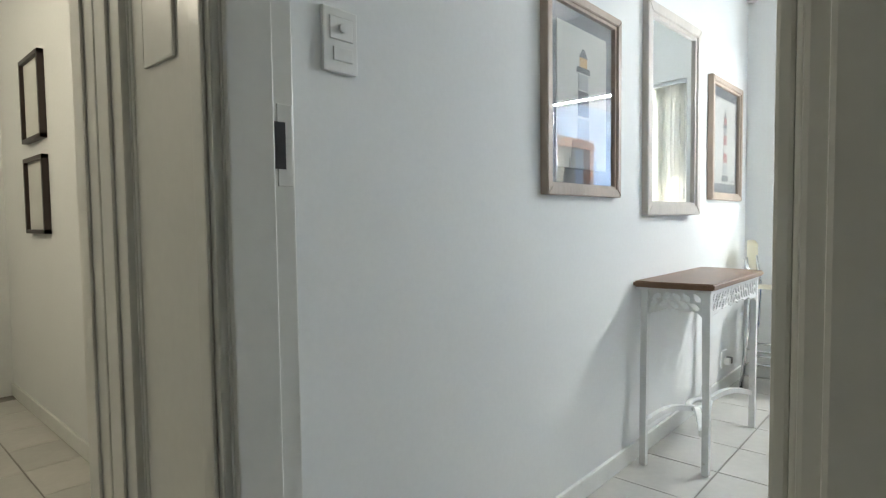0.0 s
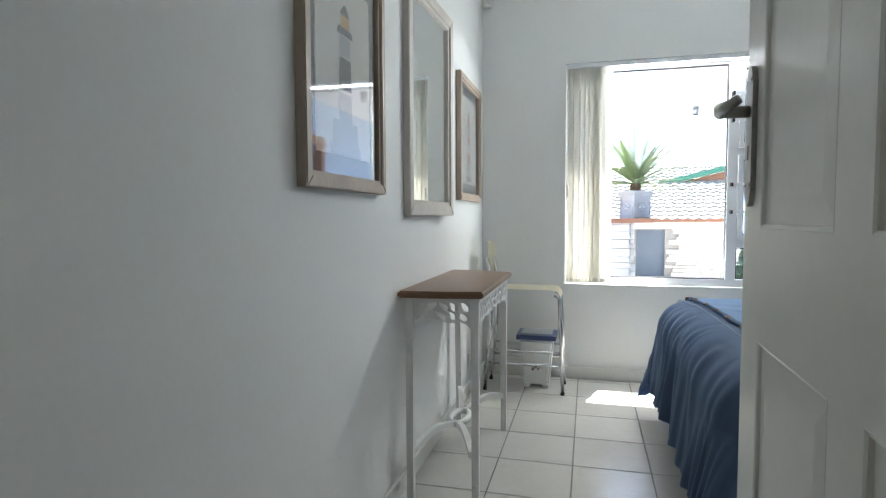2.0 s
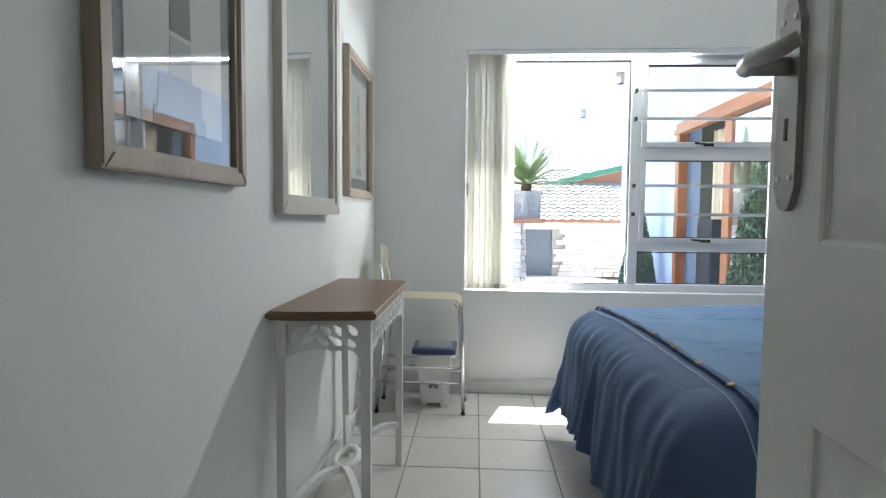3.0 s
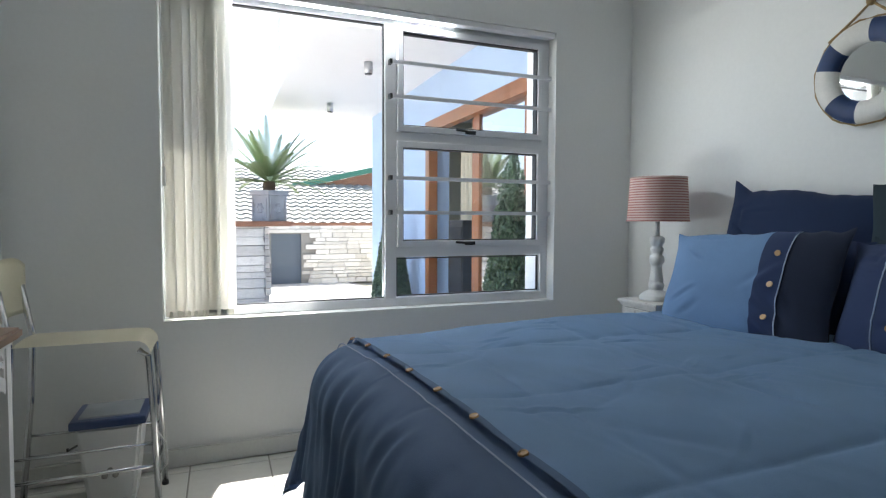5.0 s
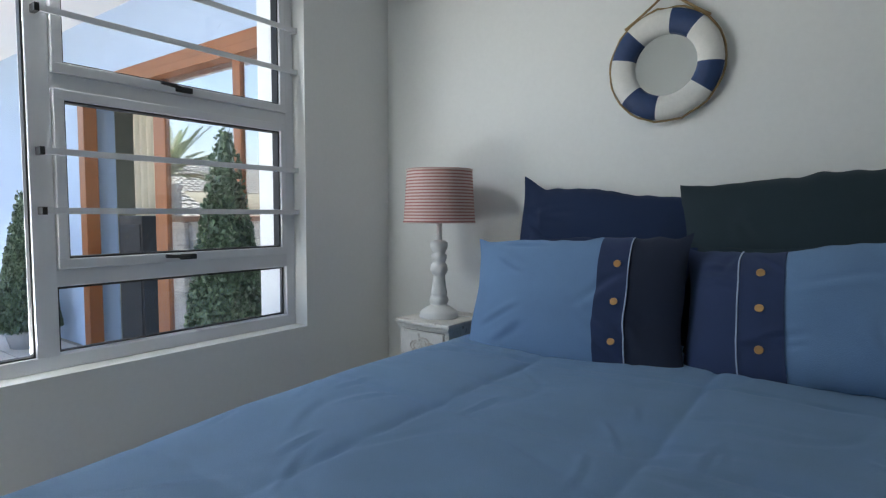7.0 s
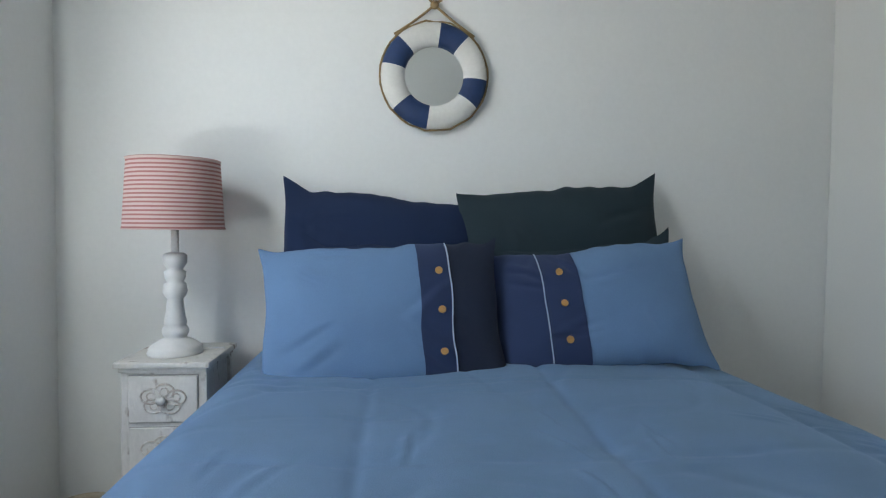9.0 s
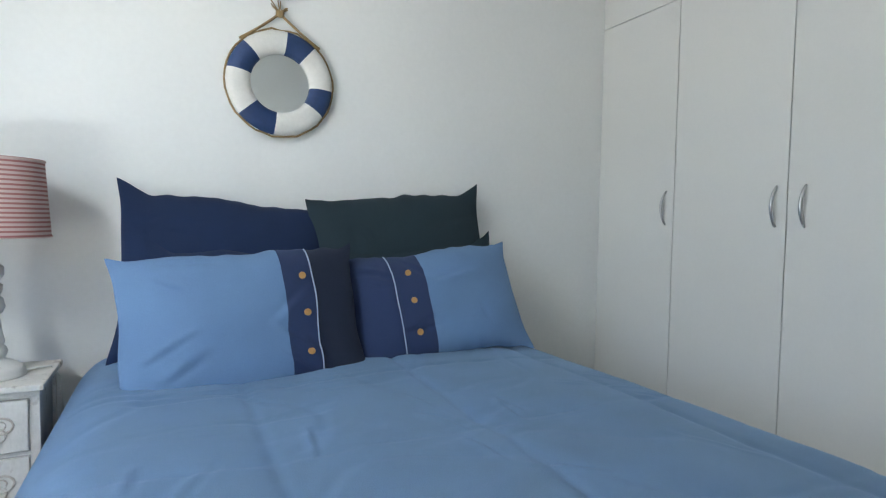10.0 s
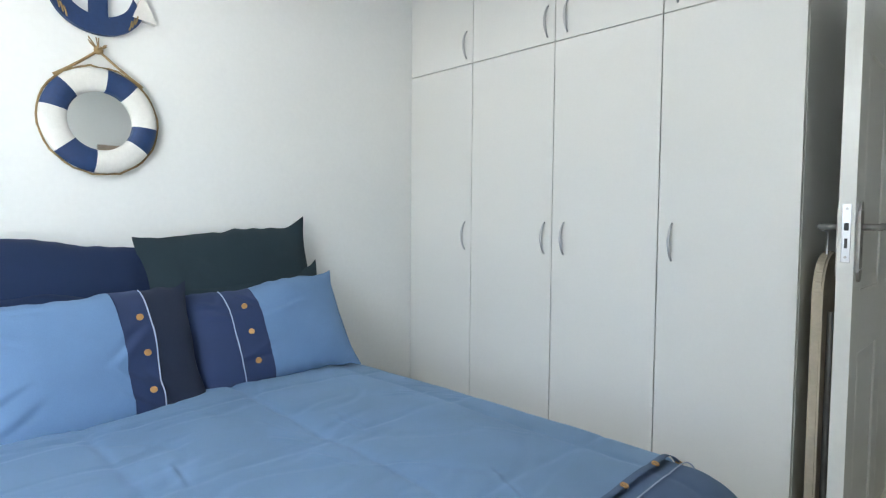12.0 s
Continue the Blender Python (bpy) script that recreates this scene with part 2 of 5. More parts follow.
# ---- mesh helpers ----
def box(bm, x0, x1, y0, y1, z0, z1, bevel=0.0):
    r = bmesh.ops.create_cube(bm, size=1)
    vs = r["verts"]
    c = Vector(((x0 + x1) / 2, (y0 + y1) / 2, (z0 + z1) / 2))
    for v in vs:
        v.co = Vector((v.co.x * abs(x1 - x0), v.co.y * abs(y1 - y0), v.co.z * abs(z1 - z0))) + c
    if bevel:
        es = {e for v in vs for e in v.link_edges}
        bmesh.ops.bevel(bm, geom=list(es), offset=bevel, segments=2, affect="EDGES", profile=0.6)
    return bm


def boxm(x0, x1, y0, y1, z0, z1, bevel=0.0):
    return box(bmesh.new(), x0, x1, y0, y1, z0, z1, bevel)


def rod(bm, p0, p1, r, r2=None, seg=12, caps=True):
    p0, p1 = Vector(p0), Vector(p1)
    d = p1 - p0
    m = Matrix.Translation((p0 + p1) / 2) @ d.to_track_quat("Z", "Y").to_matrix().to_4x4()
    bmesh.ops.create_cone(bm, cap_ends=caps, segments=seg, radius1=r, radius2=r if r2 is None else r2, depth=d.length, matrix=m)
    return bm


def tube(bm, pts, r, seg=8, closed=False):
    """A round tube along points."""
    pts = [Vector(p) for p in pts]
    n = len(pts)
    rings = []
    up = Vector((0.123, 0.31, 0.94)).normalized()
    for i, p in enumerate(pts):
        a = pts[(i - 1) % n] if (closed or i) else p
        b = pts[(i + 1) % n] if (closed or i < n - 1) else p
        t = (b - a).normalized()
        s = t.cross(up)
        if s.length < 1e-3:
            s = t.cross(Vector((1, 0, 0)))
        s.normalize()
        q = s.cross(t)
        rr = r(i / (n - 1)) if callable(r) else r
        rings.append([bm.verts.new(p + (s * math.cos(k * 2 * math.pi / seg) + q * math.sin(k * 2 * math.pi / seg)) * rr) for k in range(seg)])
    for i in range(n if closed else n - 1):
        A, B = rings[i], rings[(i + 1) % n]
        for k in range(seg):
            bm.faces.new((A[k], A[(k + 1) % seg], B[(k + 1) % seg], B[k]))
    if not closed:
        bm.faces.new(rings[0][::-1])
        bm.faces.new(rings[-1])
    return bm


def lathe(bm, prof, seg=28, at=(0, 0, 0)):
    """Turned shape from (radius, height) pairs."""
    rings = []
    for r, z in prof:
        rings.append([bm.verts.new((at[0] + r * math.cos(k * 2 * math.pi / seg), at[1] + r * math.sin(k * 2 * math.pi / seg), at[2] + z)) for k in range(seg)])
    for A, B in zip(rings, rings[1:]):
        for k in range(seg):
            bm.faces.new((A[k], A[(k + 1) % seg], B[(k + 1) % seg], B[k]))
    bm.faces.new(rings[0][::-1])
    bm.faces.new(rings[-1])
    return bm


def prism(bm, outline, d0, d1, axis="y"):
    """A flat outline of (a, b) pairs given thickness along an axis."""
    def P(a, b, d):
        return (a, d, b) if axis == "y" else (d, a, b) if axis == "x" else (a, b, d)
    A = [bm.verts.new(P(a, b, d0)) for a, b in outline]
    B = [bm.verts.new(P(a, b, d1)) for a, b in outline]
    bm.faces.new(A)
    bm.faces.new(B[::-1])
    n = len(A)
    for i in range(n):
        bm.faces.new((A[i], B[i], B[(i + 1) % n], A[(i + 1) % n]))
    return bm


def sheet(bm, f, nu, nv):
    """A surface f(u, v) over the unit square."""
    g = [[bm.verts.new(f(i / nu, j / nv)) for j in range(nv + 1)] for i in range(nu + 1)]
    for i in range(nu):
        for j in range(nv):
            bm.faces.new((g[i][j], g[i + 1][j], g[i + 1][j + 1], g[i][j + 1]))
    return bm


def part(name, bm, material, parent=None, label="", smooth=False):
    me = bpy.data.meshes.new(name)
    bmesh.ops.recalc_face_normals(bm, faces=bm.faces)
    bm.to_mesh(me)
    bm.free()
    me.materials.append(material)
    if smooth:
        me.polygons.foreach_set("use_smooth", [True] * len(me.polygons))
    ob = new(name, me)
    if parent:
        ob.parent = parent
    return tagged(ob, label)


def thing(name, label, category, group="", at=(0, 0, 0)):
    ob = new(name)
    ob.empty_display_size = 0.05
    ob.location = at
    return tagged(ob, label, category, group)


def struct(name, bm, material, label, category, smooth=False):
    return tagged(part(name, bm, material, None, "", smooth), label, category, "", "structure")


# ---- plan ----
XE, YN, YS = 3.80, 1.035, -1.862          # inner faces: window wall, picture wall, bed wall
XW0, XW1 = 0.17, 0.287                    # door wall faces
XO = 4.10                                 # outer face of the window wall
CEILZ = 2.62
WY0, WY1, WZ0, WZ1 = -1.372, 0.497, 0.613, 2.013
DY0, DY1, DZ = 0.113, 0.862, 2.04
D2Y0, D2Y1 = 0.955, 1.235                  # narrow hall cupboard
HX0, HY0, HY1 = -1.05, -1.3, 4.3          # hall
XR = 0.50                                 # recessed hall wall

floor = struct("floor", boxm(HX0 - 0.1, XO, HY0 - 0.8, HY1 + 0.1, -0.12, -0.003), GROUT, "pale tiled floor with grey grout joints", "floor")
ceil_bm = boxm(HX0 - 0.1, XO, HY0 - 0.8, HY1 + 0.1, CEILZ, CEILZ + 0.12)
struct("ceiling", ceil_bm, CEIL, "plain white painted ceiling", "ceiling")

bm = boxm(XW1, XO, YN, YN + 0.11, -0.003, CEILZ)
struct("wall_north", bm, WALL, "white plaster wall hung with pictures", "wall")
bm = boxm(XE, XO, WY1, YN, -0.003, CEILZ)
box(bm, XE, XO, YS - 0.11, WY0, -0.003, CEILZ)
box(bm, XE, XO, WY0, WY1, -0.003, WZ0)
box(bm, XE, XO, WY0, WY1, WZ1, CEILZ)
struct("wall_east", bm, WALL, "white plaster wall around the window opening", "wall")
bm = boxm(XW1, XE, YS - 0.11, YS, -0.003, CEILZ)
struct("wall_south", bm, WALL, "white plaster wall behind the bed", "wall")
bm = boxm(XW0, XW1, HY0, DY0 - 0.03, -0.003, CEILZ)
box(bm, XW0, XW1, DY0 - 0.03, DY1 + 0.03, DZ + 0.03, CEILZ)
box(bm, XW0, XW1, DY1 + 0.03, D2Y0 - 0.03, -0.003, CEILZ)
box(bm, XW0, XW1, D2Y0 - 0.03, D2Y1 + 0.03, DZ + 0.03, CEILZ)
box(bm, XW0, XR + 0.1, D2Y1 + 0.03, 1.55, -0.003, CEILZ)
box(bm, XR, XR + 0.1, 1.55, HY1, -0.003, CEILZ)
box(bm, XW0, XW1, YS - 0.11, HY0, -0.003, CEILZ)
struct("wall_west", bm, WALL, "white plaster wall with the doorways", "wall")
struct("wall_hall_end", boxm(HX0, XR + 0.1, HY1, HY1 + 0.1, -0.003, CEILZ), WALL, "plain end wall of the hall", "wall")
struct("wall_hall_south", boxm(HX0, XW0, HY0 - 0.1, HY0, -0.003, CEILZ), WALL, "plain south wall of the hall", "wall")
struct("wall_hall_west", boxm(HX0 - 0.1, HX0, HY0 - 0.1, HY1 + 0.1, -0.003, CEILZ), WALL, "plain far wall of the hall", "wall")

def skirting(name, x0, x1, y0, y1):
    return struct(name, boxm(x0, x1, y0, y1, 0.0, 0.075, 0.004), TRIM, "low white painted skirting board", "skirting")


skirting("baseboard_north", XW1 + 0.02, XE, YN - 0.014, YN)
skirting("baseboard_east", XE - 0.014, XE, YS, YN - 0.014)
skirting("baseboard_south", 1.11, XE - 0.014, YS, YS + 0.014)
skirting("baseboard_hall", XR - 0.014, XR, 1.55, HY1)


def doorframe(name, y0, y1, strike):
    """Painted timber frame in the door wall with rebate and hall-side architrave."""
    d = new(name)
    tagged(d, "white gloss painted timber door frame", "door frame", "", "structure")
    for nm, ya, yb, s in (("jamb", y0 - 0.03, y0, 1), ("jamb", y1, y1 + 0.03, -1)):
        b = boxm(XW0 - 0.004, XW1 + 0.004, ya, yb, 0, DZ, 0.003)
        yi = yb if s > 0 else ya
        box(b, XW0 - 0.002, XW1 - 0.040, min(yi, yi + s * 0.012), max(yi, yi + s * 0.012), 0, DZ, 0.003)
        part(nm, b, GLOSSW, d)
    b = boxm(XW0 - 0.004, XW1 + 0.004, y0 - 0.03, y1 + 0.03, DZ, DZ + 0.03, 0.003)
    part("head", b, GLOSSW, d)
    boards = ((y0 - 0.075, y0 - 0.006), (y1 + 0.006, y1 + 0.075)) if strike else ((y1 + 0.006, y1 + 0.15), (y1 + 0.16, y1 + 0.315))
    for ya, yb in boards:
        b = boxm(XW0 - 0.018, XW0, ya, yb, 0, DZ + 0.07, 0.004)
        m = (ya + yb) / 2
        box(b, XW0 - 0.026, XW0 - 0.018, m - 0.02, m + 0.02, 0, DZ + 0.05, 0.004)
        part("architrave", b, GLOSSW, d)
    if strike:
        b = boxm(XW1 - 0.03, XW1 - 0.002, y1 - 0.0035, y1 - 0.0005, 1.10, 1.235, 0.001)
        part("strike_plate", b, GLOSSW, d, "painted metal strike plate")
        part("strike_hole", boxm(XW1 - 0.036, XW1 - 0.016, y1 - 0.0045, y1 - 0.0036, 1.128, 1.205), BLACKP, d)
    return d


doorframe("door_frame_1", DY0, DY1, True)
doorframe("door_frame_2", D2Y0, D2Y1, False)


def panel_leaf(w, h, t):
    """Panelled leaf along +x from its hinge at the origin, thickness t along -y."""
    cols = ((0.105, w / 2 - 0.045), (w / 2 + 0.045, w - 0.105))
    rows = ((0.2, 0.84), (1.02, 1.72), (1.81, h - 0.1))
    bm = bmesh.new()
    xs = [0, 0.105, w / 2 - 0.045, w / 2 + 0.045, w - 0.105, w]
    for a, b in ((xs[0], xs[1]), (xs[2], xs[3]), (xs[4], xs[5])):
        box(bm, a, b, -t, 0, 0, h)
    zs = [0, 0.2, 0.84, 1.02, 1.72, 1.81, h - 0.1, h]
    for c0, c1 in cols:
        for a, b in ((zs[0], zs[1]), (zs[2], zs[3]), (zs[4], zs[5]), (zs[6], zs[7])):
            box(bm, c0, c1, -t, 0, a, b)
        for a, b in rows:
            box(bm, c0, c1, -t / 2 - 0.0135, -t / 2 + 0.0135, a, b)
            # raised field with sloping margins on both faces
            for s in (1, -1):
                y0, y1 = -t / 2 + s * 0.0135, -t / 2 + s * (t / 2 - 0.003)
                o = [(c0, a), (c1, a), (c1, b), (c0, b)]
                i1 = [(c0 + 0.045, a + 0.045), (c1 - 0.045, a + 0.045), (c1 - 0.045, b - 0.045), (c0 + 0.045, b - 0.045)]
                V0 = [bm.verts.new((x, y0, z)) for x, z in o]
                V1 = [bm.verts.new((x, y1, z)) for x, z in i1]
                bm.faces.new(V1)
                for k in range(4):
                    bm.faces.new((V0[k], V0[(k + 1) % 4], V1[(k + 1) % 4], V1[k]))
                # ovolo bead round the panel
                for p, q in ((o[0], o[1]), (o[1], o[2]), (o[2], o[3]), (o[3], o[0])):
                    rod(bm, (p[0], -t / 2 + s * (t / 2 - 0.006), p[1]), (q[0], -t / 2 + s * (t / 2 - 0.006), q[1]), 0.0065, seg=8, caps=False)
    return bm


def lever_set(parent, x, z, side, y):
    """Long scalloped backplate with lever and keyhole on one face."""
    def Y(d):
        return y + side * d
    out = []
    for k in range(13):
        a = math.pi * k / 12
        out.append((x + 0.016 * math.cos(a), z + 0.085 + 0.018 * math.sin(a)))
    out = [(x + 0.021, z - 0.1), (x + 0.021, z + 0.075)] + out + [(x - 0.021, z + 0.075), (x - 0.021, z - 0.1)]
    for k in range(1, 12):
        a = math.pi + math.pi * k / 12
        out.append((x + 0.016 * math.cos(a), z - 0.108 + 0.018 * math.sin(a)))
    plate = part("backplate", prism(bmesh.new(), out, Y(0.0), Y(0.008)), PEWTER, parent, "antique pewter backplate")
    b = rod(bmesh.new(), (x, Y(0.006), z + 0.03), (x, Y(0.052), z + 0.03), 0.01)
    part("spindle", b, PEWTER, plate, smooth=True)
    b = tube(bmesh.new(), [(x + 0.006, Y(0.05), z + 0.03), (x - 0.025, Y(0.056), z + 0.032), (x - 0.05, Y(0.054), z + 0.03), (x - 0.072, Y(0.05), z + 0.03), (x - 0.082, Y(0.04), z + 0.036)],
             lambda f: 0.0105 - 0.003 * f, 10)
    part("lever", b, PEWTER, plate, "pewter lever handle", True)
    part("keyhole", boxm(x - 0.003, x + 0.003, min(Y(0.0078), Y(0.0088)), max(Y(0.0078), Y(0.0088)), z - 0.05, z - 0.026), BLACKP, plate)
    for dx, dz in ((0.012, 0.08), (-0.012, 0.08), (0.012, -0.09), (-0.012, -0.09)):
        part("screw", rod(bmesh.new(), (x + dx, Y(0.007), z + dz), (x + dx, Y(0.0098), z + dz), 0.0035, seg=8), CHROME, plate)


LEAFW = 0.88
door1 = thing("panelled_door", "open white gloss painted panelled door with pewter lever", "door", "", (XW1 + 0.014, DY0 - 0.002, 0.008))
part("leaf", panel_leaf(LEAFW, 2.02, 0.04), GLOSSW, door1)
lever_set(door1, LEAFW - 0.048, 1.18, 1, 0.0)
lever_set(door1, LEAFW - 0.048, 1.18, -1, -0.04)
door1.rotation_euler = (0, 0, radians(-1.4))
lk = part("lock_plate", boxm(LEAFW - 0.001, LEAFW + 0.002, -0.031, -0.009, 1.11, 1.275, 0.001), CHROME, door1, "brushed steel lock faceplate")
part("latch", boxm(LEAFW + 0.002, LEAFW + 0.008, -0.025, -0.014, 1.2, 1.222, 0.002), BLACKP, lk)
part("deadbolt", boxm(LEAFW + 0.002, LEAFW + 0.0028, -0.024, -0.016, 1.15, 1.178), BLACKP, lk)
for z in (1.125, 1.262):
    part("screw", rod(bmesh.new(), (LEAFW + 0.0015, -0.02, z), (LEAFW + 0.003, -0.02, z), 0.004, seg=8), PEWTER, lk)
for z in (0.25, 1.0, 1.8):
    part("hinge", rod(bmesh.new(), (-0.006, -0.046, z), (-0.006, -0.046, z + 0.09), 0.006), PEWTER, door1)

door2 = thing("cupboard_door", "narrow white panelled hall cupboard door, shut", "door", "", (XW0 + 0.021, D2Y0, 0.008))
bm = boxm(-0.02, 0.0, 0.003, D2Y1 - D2Y0 - 0.003, 0, 2.02, 0.002)
leaf2 = part("leaf", bm, GLOSSW, door2)
for z0, z1 in ((1.32, 1.9),):
    bm = boxm(-0.026, -0.0205, 0.075, D2Y1 - D2Y0 - 0.075, z0, z1, 0.005)
    part("panel", bm, GLOSSW, leaf2)

# ---- window ----
FX0, FX1 = 3.872, 3.93
win = new("window_1")
tagged(win, "white aluminium window with fixed pane and three-part casement", "window", "", "structure")
MUL0, MUL1 = -0.524, -0.466
b = boxm(FX0, FX1, WY0 - 0.002, WY1 + 0.002, WZ0, WZ0 + 0.042, 0.003)
box(b, FX0, FX1, WY0 - 0.002, WY1 + 0.002, WZ1 - 0.046, WZ1, 0.003)
box(b, FX0 + 0.0005, FX1 - 0.0005, WY0 - 0.001, WY0 + 0.04, WZ0 + 0.03, WZ1 - 0.03, 0.003)
box(b, FX0 + 0.0005, FX1 - 0.0005, WY1 - 0.04, WY1 + 0.001, WZ0 + 0.03, WZ1 - 0.03, 0.003)
box(b, FX0 + 0.001, FX1 - 0.001, MUL0, MUL1, WZ0 + 0.03, WZ1 - 0.03, 0.003)
fr = part("window_frame", b, ALU, win)
CY0, CY1 = WY0 + 0.04, MUL0
for za, zb in ((0.853, 0.904), (1.418, 1.462)):
    part("transom", boxm(FX0 + 0.0015, FX1 - 0.0015, CY0 - 0.01, CY1 + 0.01, za, zb, 0.003), ALU, win)


def casement(z0, z1, opening):
    d = 0.03 if opening else 0.004
    b = bmesh.new()
    if opening:
        x0, x1 = FX0 - 0.012, FX1 - 0.02
        box(b, x0, x1, CY0 + 0.002, CY1 - 0.002, z0, z0 + d, 0.003)
        box(b, x0, x1, CY0 + 0.002, CY1 - 0.002, z1 - d, z1, 0.003)
        box(b, x0 + 0.0006, x1, CY0 + 0.0025, CY0 + d, z0 + 0.01, z1 - 0.01, 0.003)
        box(b, x0 + 0.0006, x1, CY1 - d, CY1 - 0.0025, z0 + 0.01, z1 - 0.01, 0.003)
        sash = part("sash", b, ALU, win)
    else:
        sash = win
    g = bmesh.new()
    a0, a1, c0, c1 = CY0 + d, CY1 - d, z0 + d, z1 - d
    for y0, y1, p, q in ((a0, a1, c0, c0 + 0.005), (a0, a1, c1 - 0.005, c1), (a0, a0 + 0.005, c0, c1), (a1 - 0.005, a1, c0, c1)):
        box(g, FX0 - 0.001 if opening else FX0 + 0.02, FX0 + 0.035, y0, y1, p, q)
    part("gasket", g, GASKET, sash)
    pane = part("pane", boxm(FX0 + 0.02, FX0 + 0.024, a0 + 0.001, a1 - 0.001, c0 + 0.001, c1 - 0.001), WINGLASS, sash, "clear glass pane")
    pane.visible_shadow = False
    if opening:
        ym = (CY0 + CY1) / 2 + 0.02
        h = boxm(FX0 - 0.024, FX0 - 0.012, ym - 0.028, ym + 0.028, z0 + 0.006, z0 + 0.024, 0.003)
        tube(h, [(FX0 - 0.026, ym, z0 + 0.016), (FX0 - 0.034, ym + 0.03, z0 + 0.018), (FX0 - 0.036, ym + 0.085, z0 + 0.022)], 0.006, 8)
        part("window_latch", h, BLACKP, sash, "black window latch")


casement(WZ0 + 0.042, 0.853, False)
casement(0.904, 1.418, True)
casement(1.462, WZ1 - 0.046, True)
g = bmesh.new()
for y0, y1, p, q in ((MUL1, WY1 - 0.04, WZ0 + 0.042, WZ0 + 0.047), (MUL1, WY1 - 0.04, WZ1 - 0.051, WZ1 - 0.046), (MUL1, MUL1 + 0.005, WZ0 + 0.042, WZ1 - 0.046), (WY1 - 0.045, WY1 - 0.04, WZ0 + 0.042, WZ1 - 0.046)):
    box(g, FX0 + 0.01, FX0 + 0.035, y0, y1, p, q)
part("gasket", g, GASKET, win)
pane = part("pane", boxm(FX0 + 0.02, FX0 + 0.024, MUL1 + 0.001, WY1 - 0.041, WZ0 + 0.043, WZ1 - 0.047), WINGLASS, win, "large clear fixed pane")
pane.visible_shadow = False
for z in (1.072, 1.238, 1.624, 1.785):
    b = boxm(FX0 - 0.034, FX0 - 0.026, MUL0 + 0.03, WY0 + 0.012, z - 0.009, z + 0.009, 0.001)
    bar = part("burglar_bar", b, ALU, win, "white flat burglar bar")
    part("bar_end", boxm(FX0 - 0.036, FX0, MUL0 + 0.03, MUL0 + 0.042, z - 0.011, z + 0.011), BLACKP, bar)
    part("bar_end", boxm(FX0 - 0.036, FX0, WY0 + 0.004, WY0 + 0.014, z - 0.009, z + 0.009), ALU, bar)

# vertical blind: head rail, bunched vanes, bottom weights and chain
blind = thing("vertical_blind", "cream vertical blind drawn open to one side", "blind", "", (0, 0, 0))
b = boxm(XE + 0.004, XE + 0.05, WY0 + 0.006, WY1 - 0.006, WZ1 - 0.028, WZ1 - 0.002, 0.003)
rail = part("head_rail", b, ALU, blind, "slim white head rail")
for i in range(9):
    rnd = random.Random(i + 40)
    if i < 6:
        y, a = WY1 - 0.03 - i * 0.03 + rnd.uniform(-0.004, 0.004), radians(52) + rnd.uniform(-0.2, 0.2)
    else:
        y, a = WY1 - 0.185 - (i - 6) * 0.028, radians((30, 16, 8)[i - 6])
    w = 0.043
    vx = XE + 0.02 + 0.004 * (i % 3)

    def vane(u, v):
        s = (u - 0.5) * 2 * w
        bow = 0.007 * (1 - (2 * u - 1) ** 2)
        tw = a + (v - 0.4) * rnd_t
        return (vx + s * math.sin(tw) * 0.55 - bow * math.cos(tw), y + s * math.cos(tw) + bow * math.sin(tw), WZ1 - 0.03 - v * (WZ1 - WZ0 - 0.045))
    rnd_t = rnd.uniform(-0.1, 0.1)
    b = sheet(bmesh.new(), vane, 6, 10)
    bmesh.ops.solidify(b, geom=b.faces[:], thickness=0.0012)
    vn = part("vane", b, BLINDF, blind, smooth=True)
    b = boxm(vx - 0.012, vx + 0.012, y - 0.006 - 0.03 * math.cos(a) ** 4, y + 0.006 + 0.03 * math.cos(a) ** 4, WZ0 + 0.012, WZ0 + 0.038, 0.002)
    part("vane_weight", b, BLINDF, vn)
part("pull_chain", tube(bmesh.new(), [(XE - 0.004, WY1 - 0.012, WZ1 - 0.03), (XE - 0.006, WY1 - 0.012, 1.3), (XE - 0.004, WY1 - 0.014, 1.22)], 0.002, 6), CABLE, blind)
part("chain_weight", boxm(XE - 0.011, XE - 0.001, WY1 - 0.02, WY1 - 0.006, 1.17, 1.25, 0.003), WHITEP, blind)

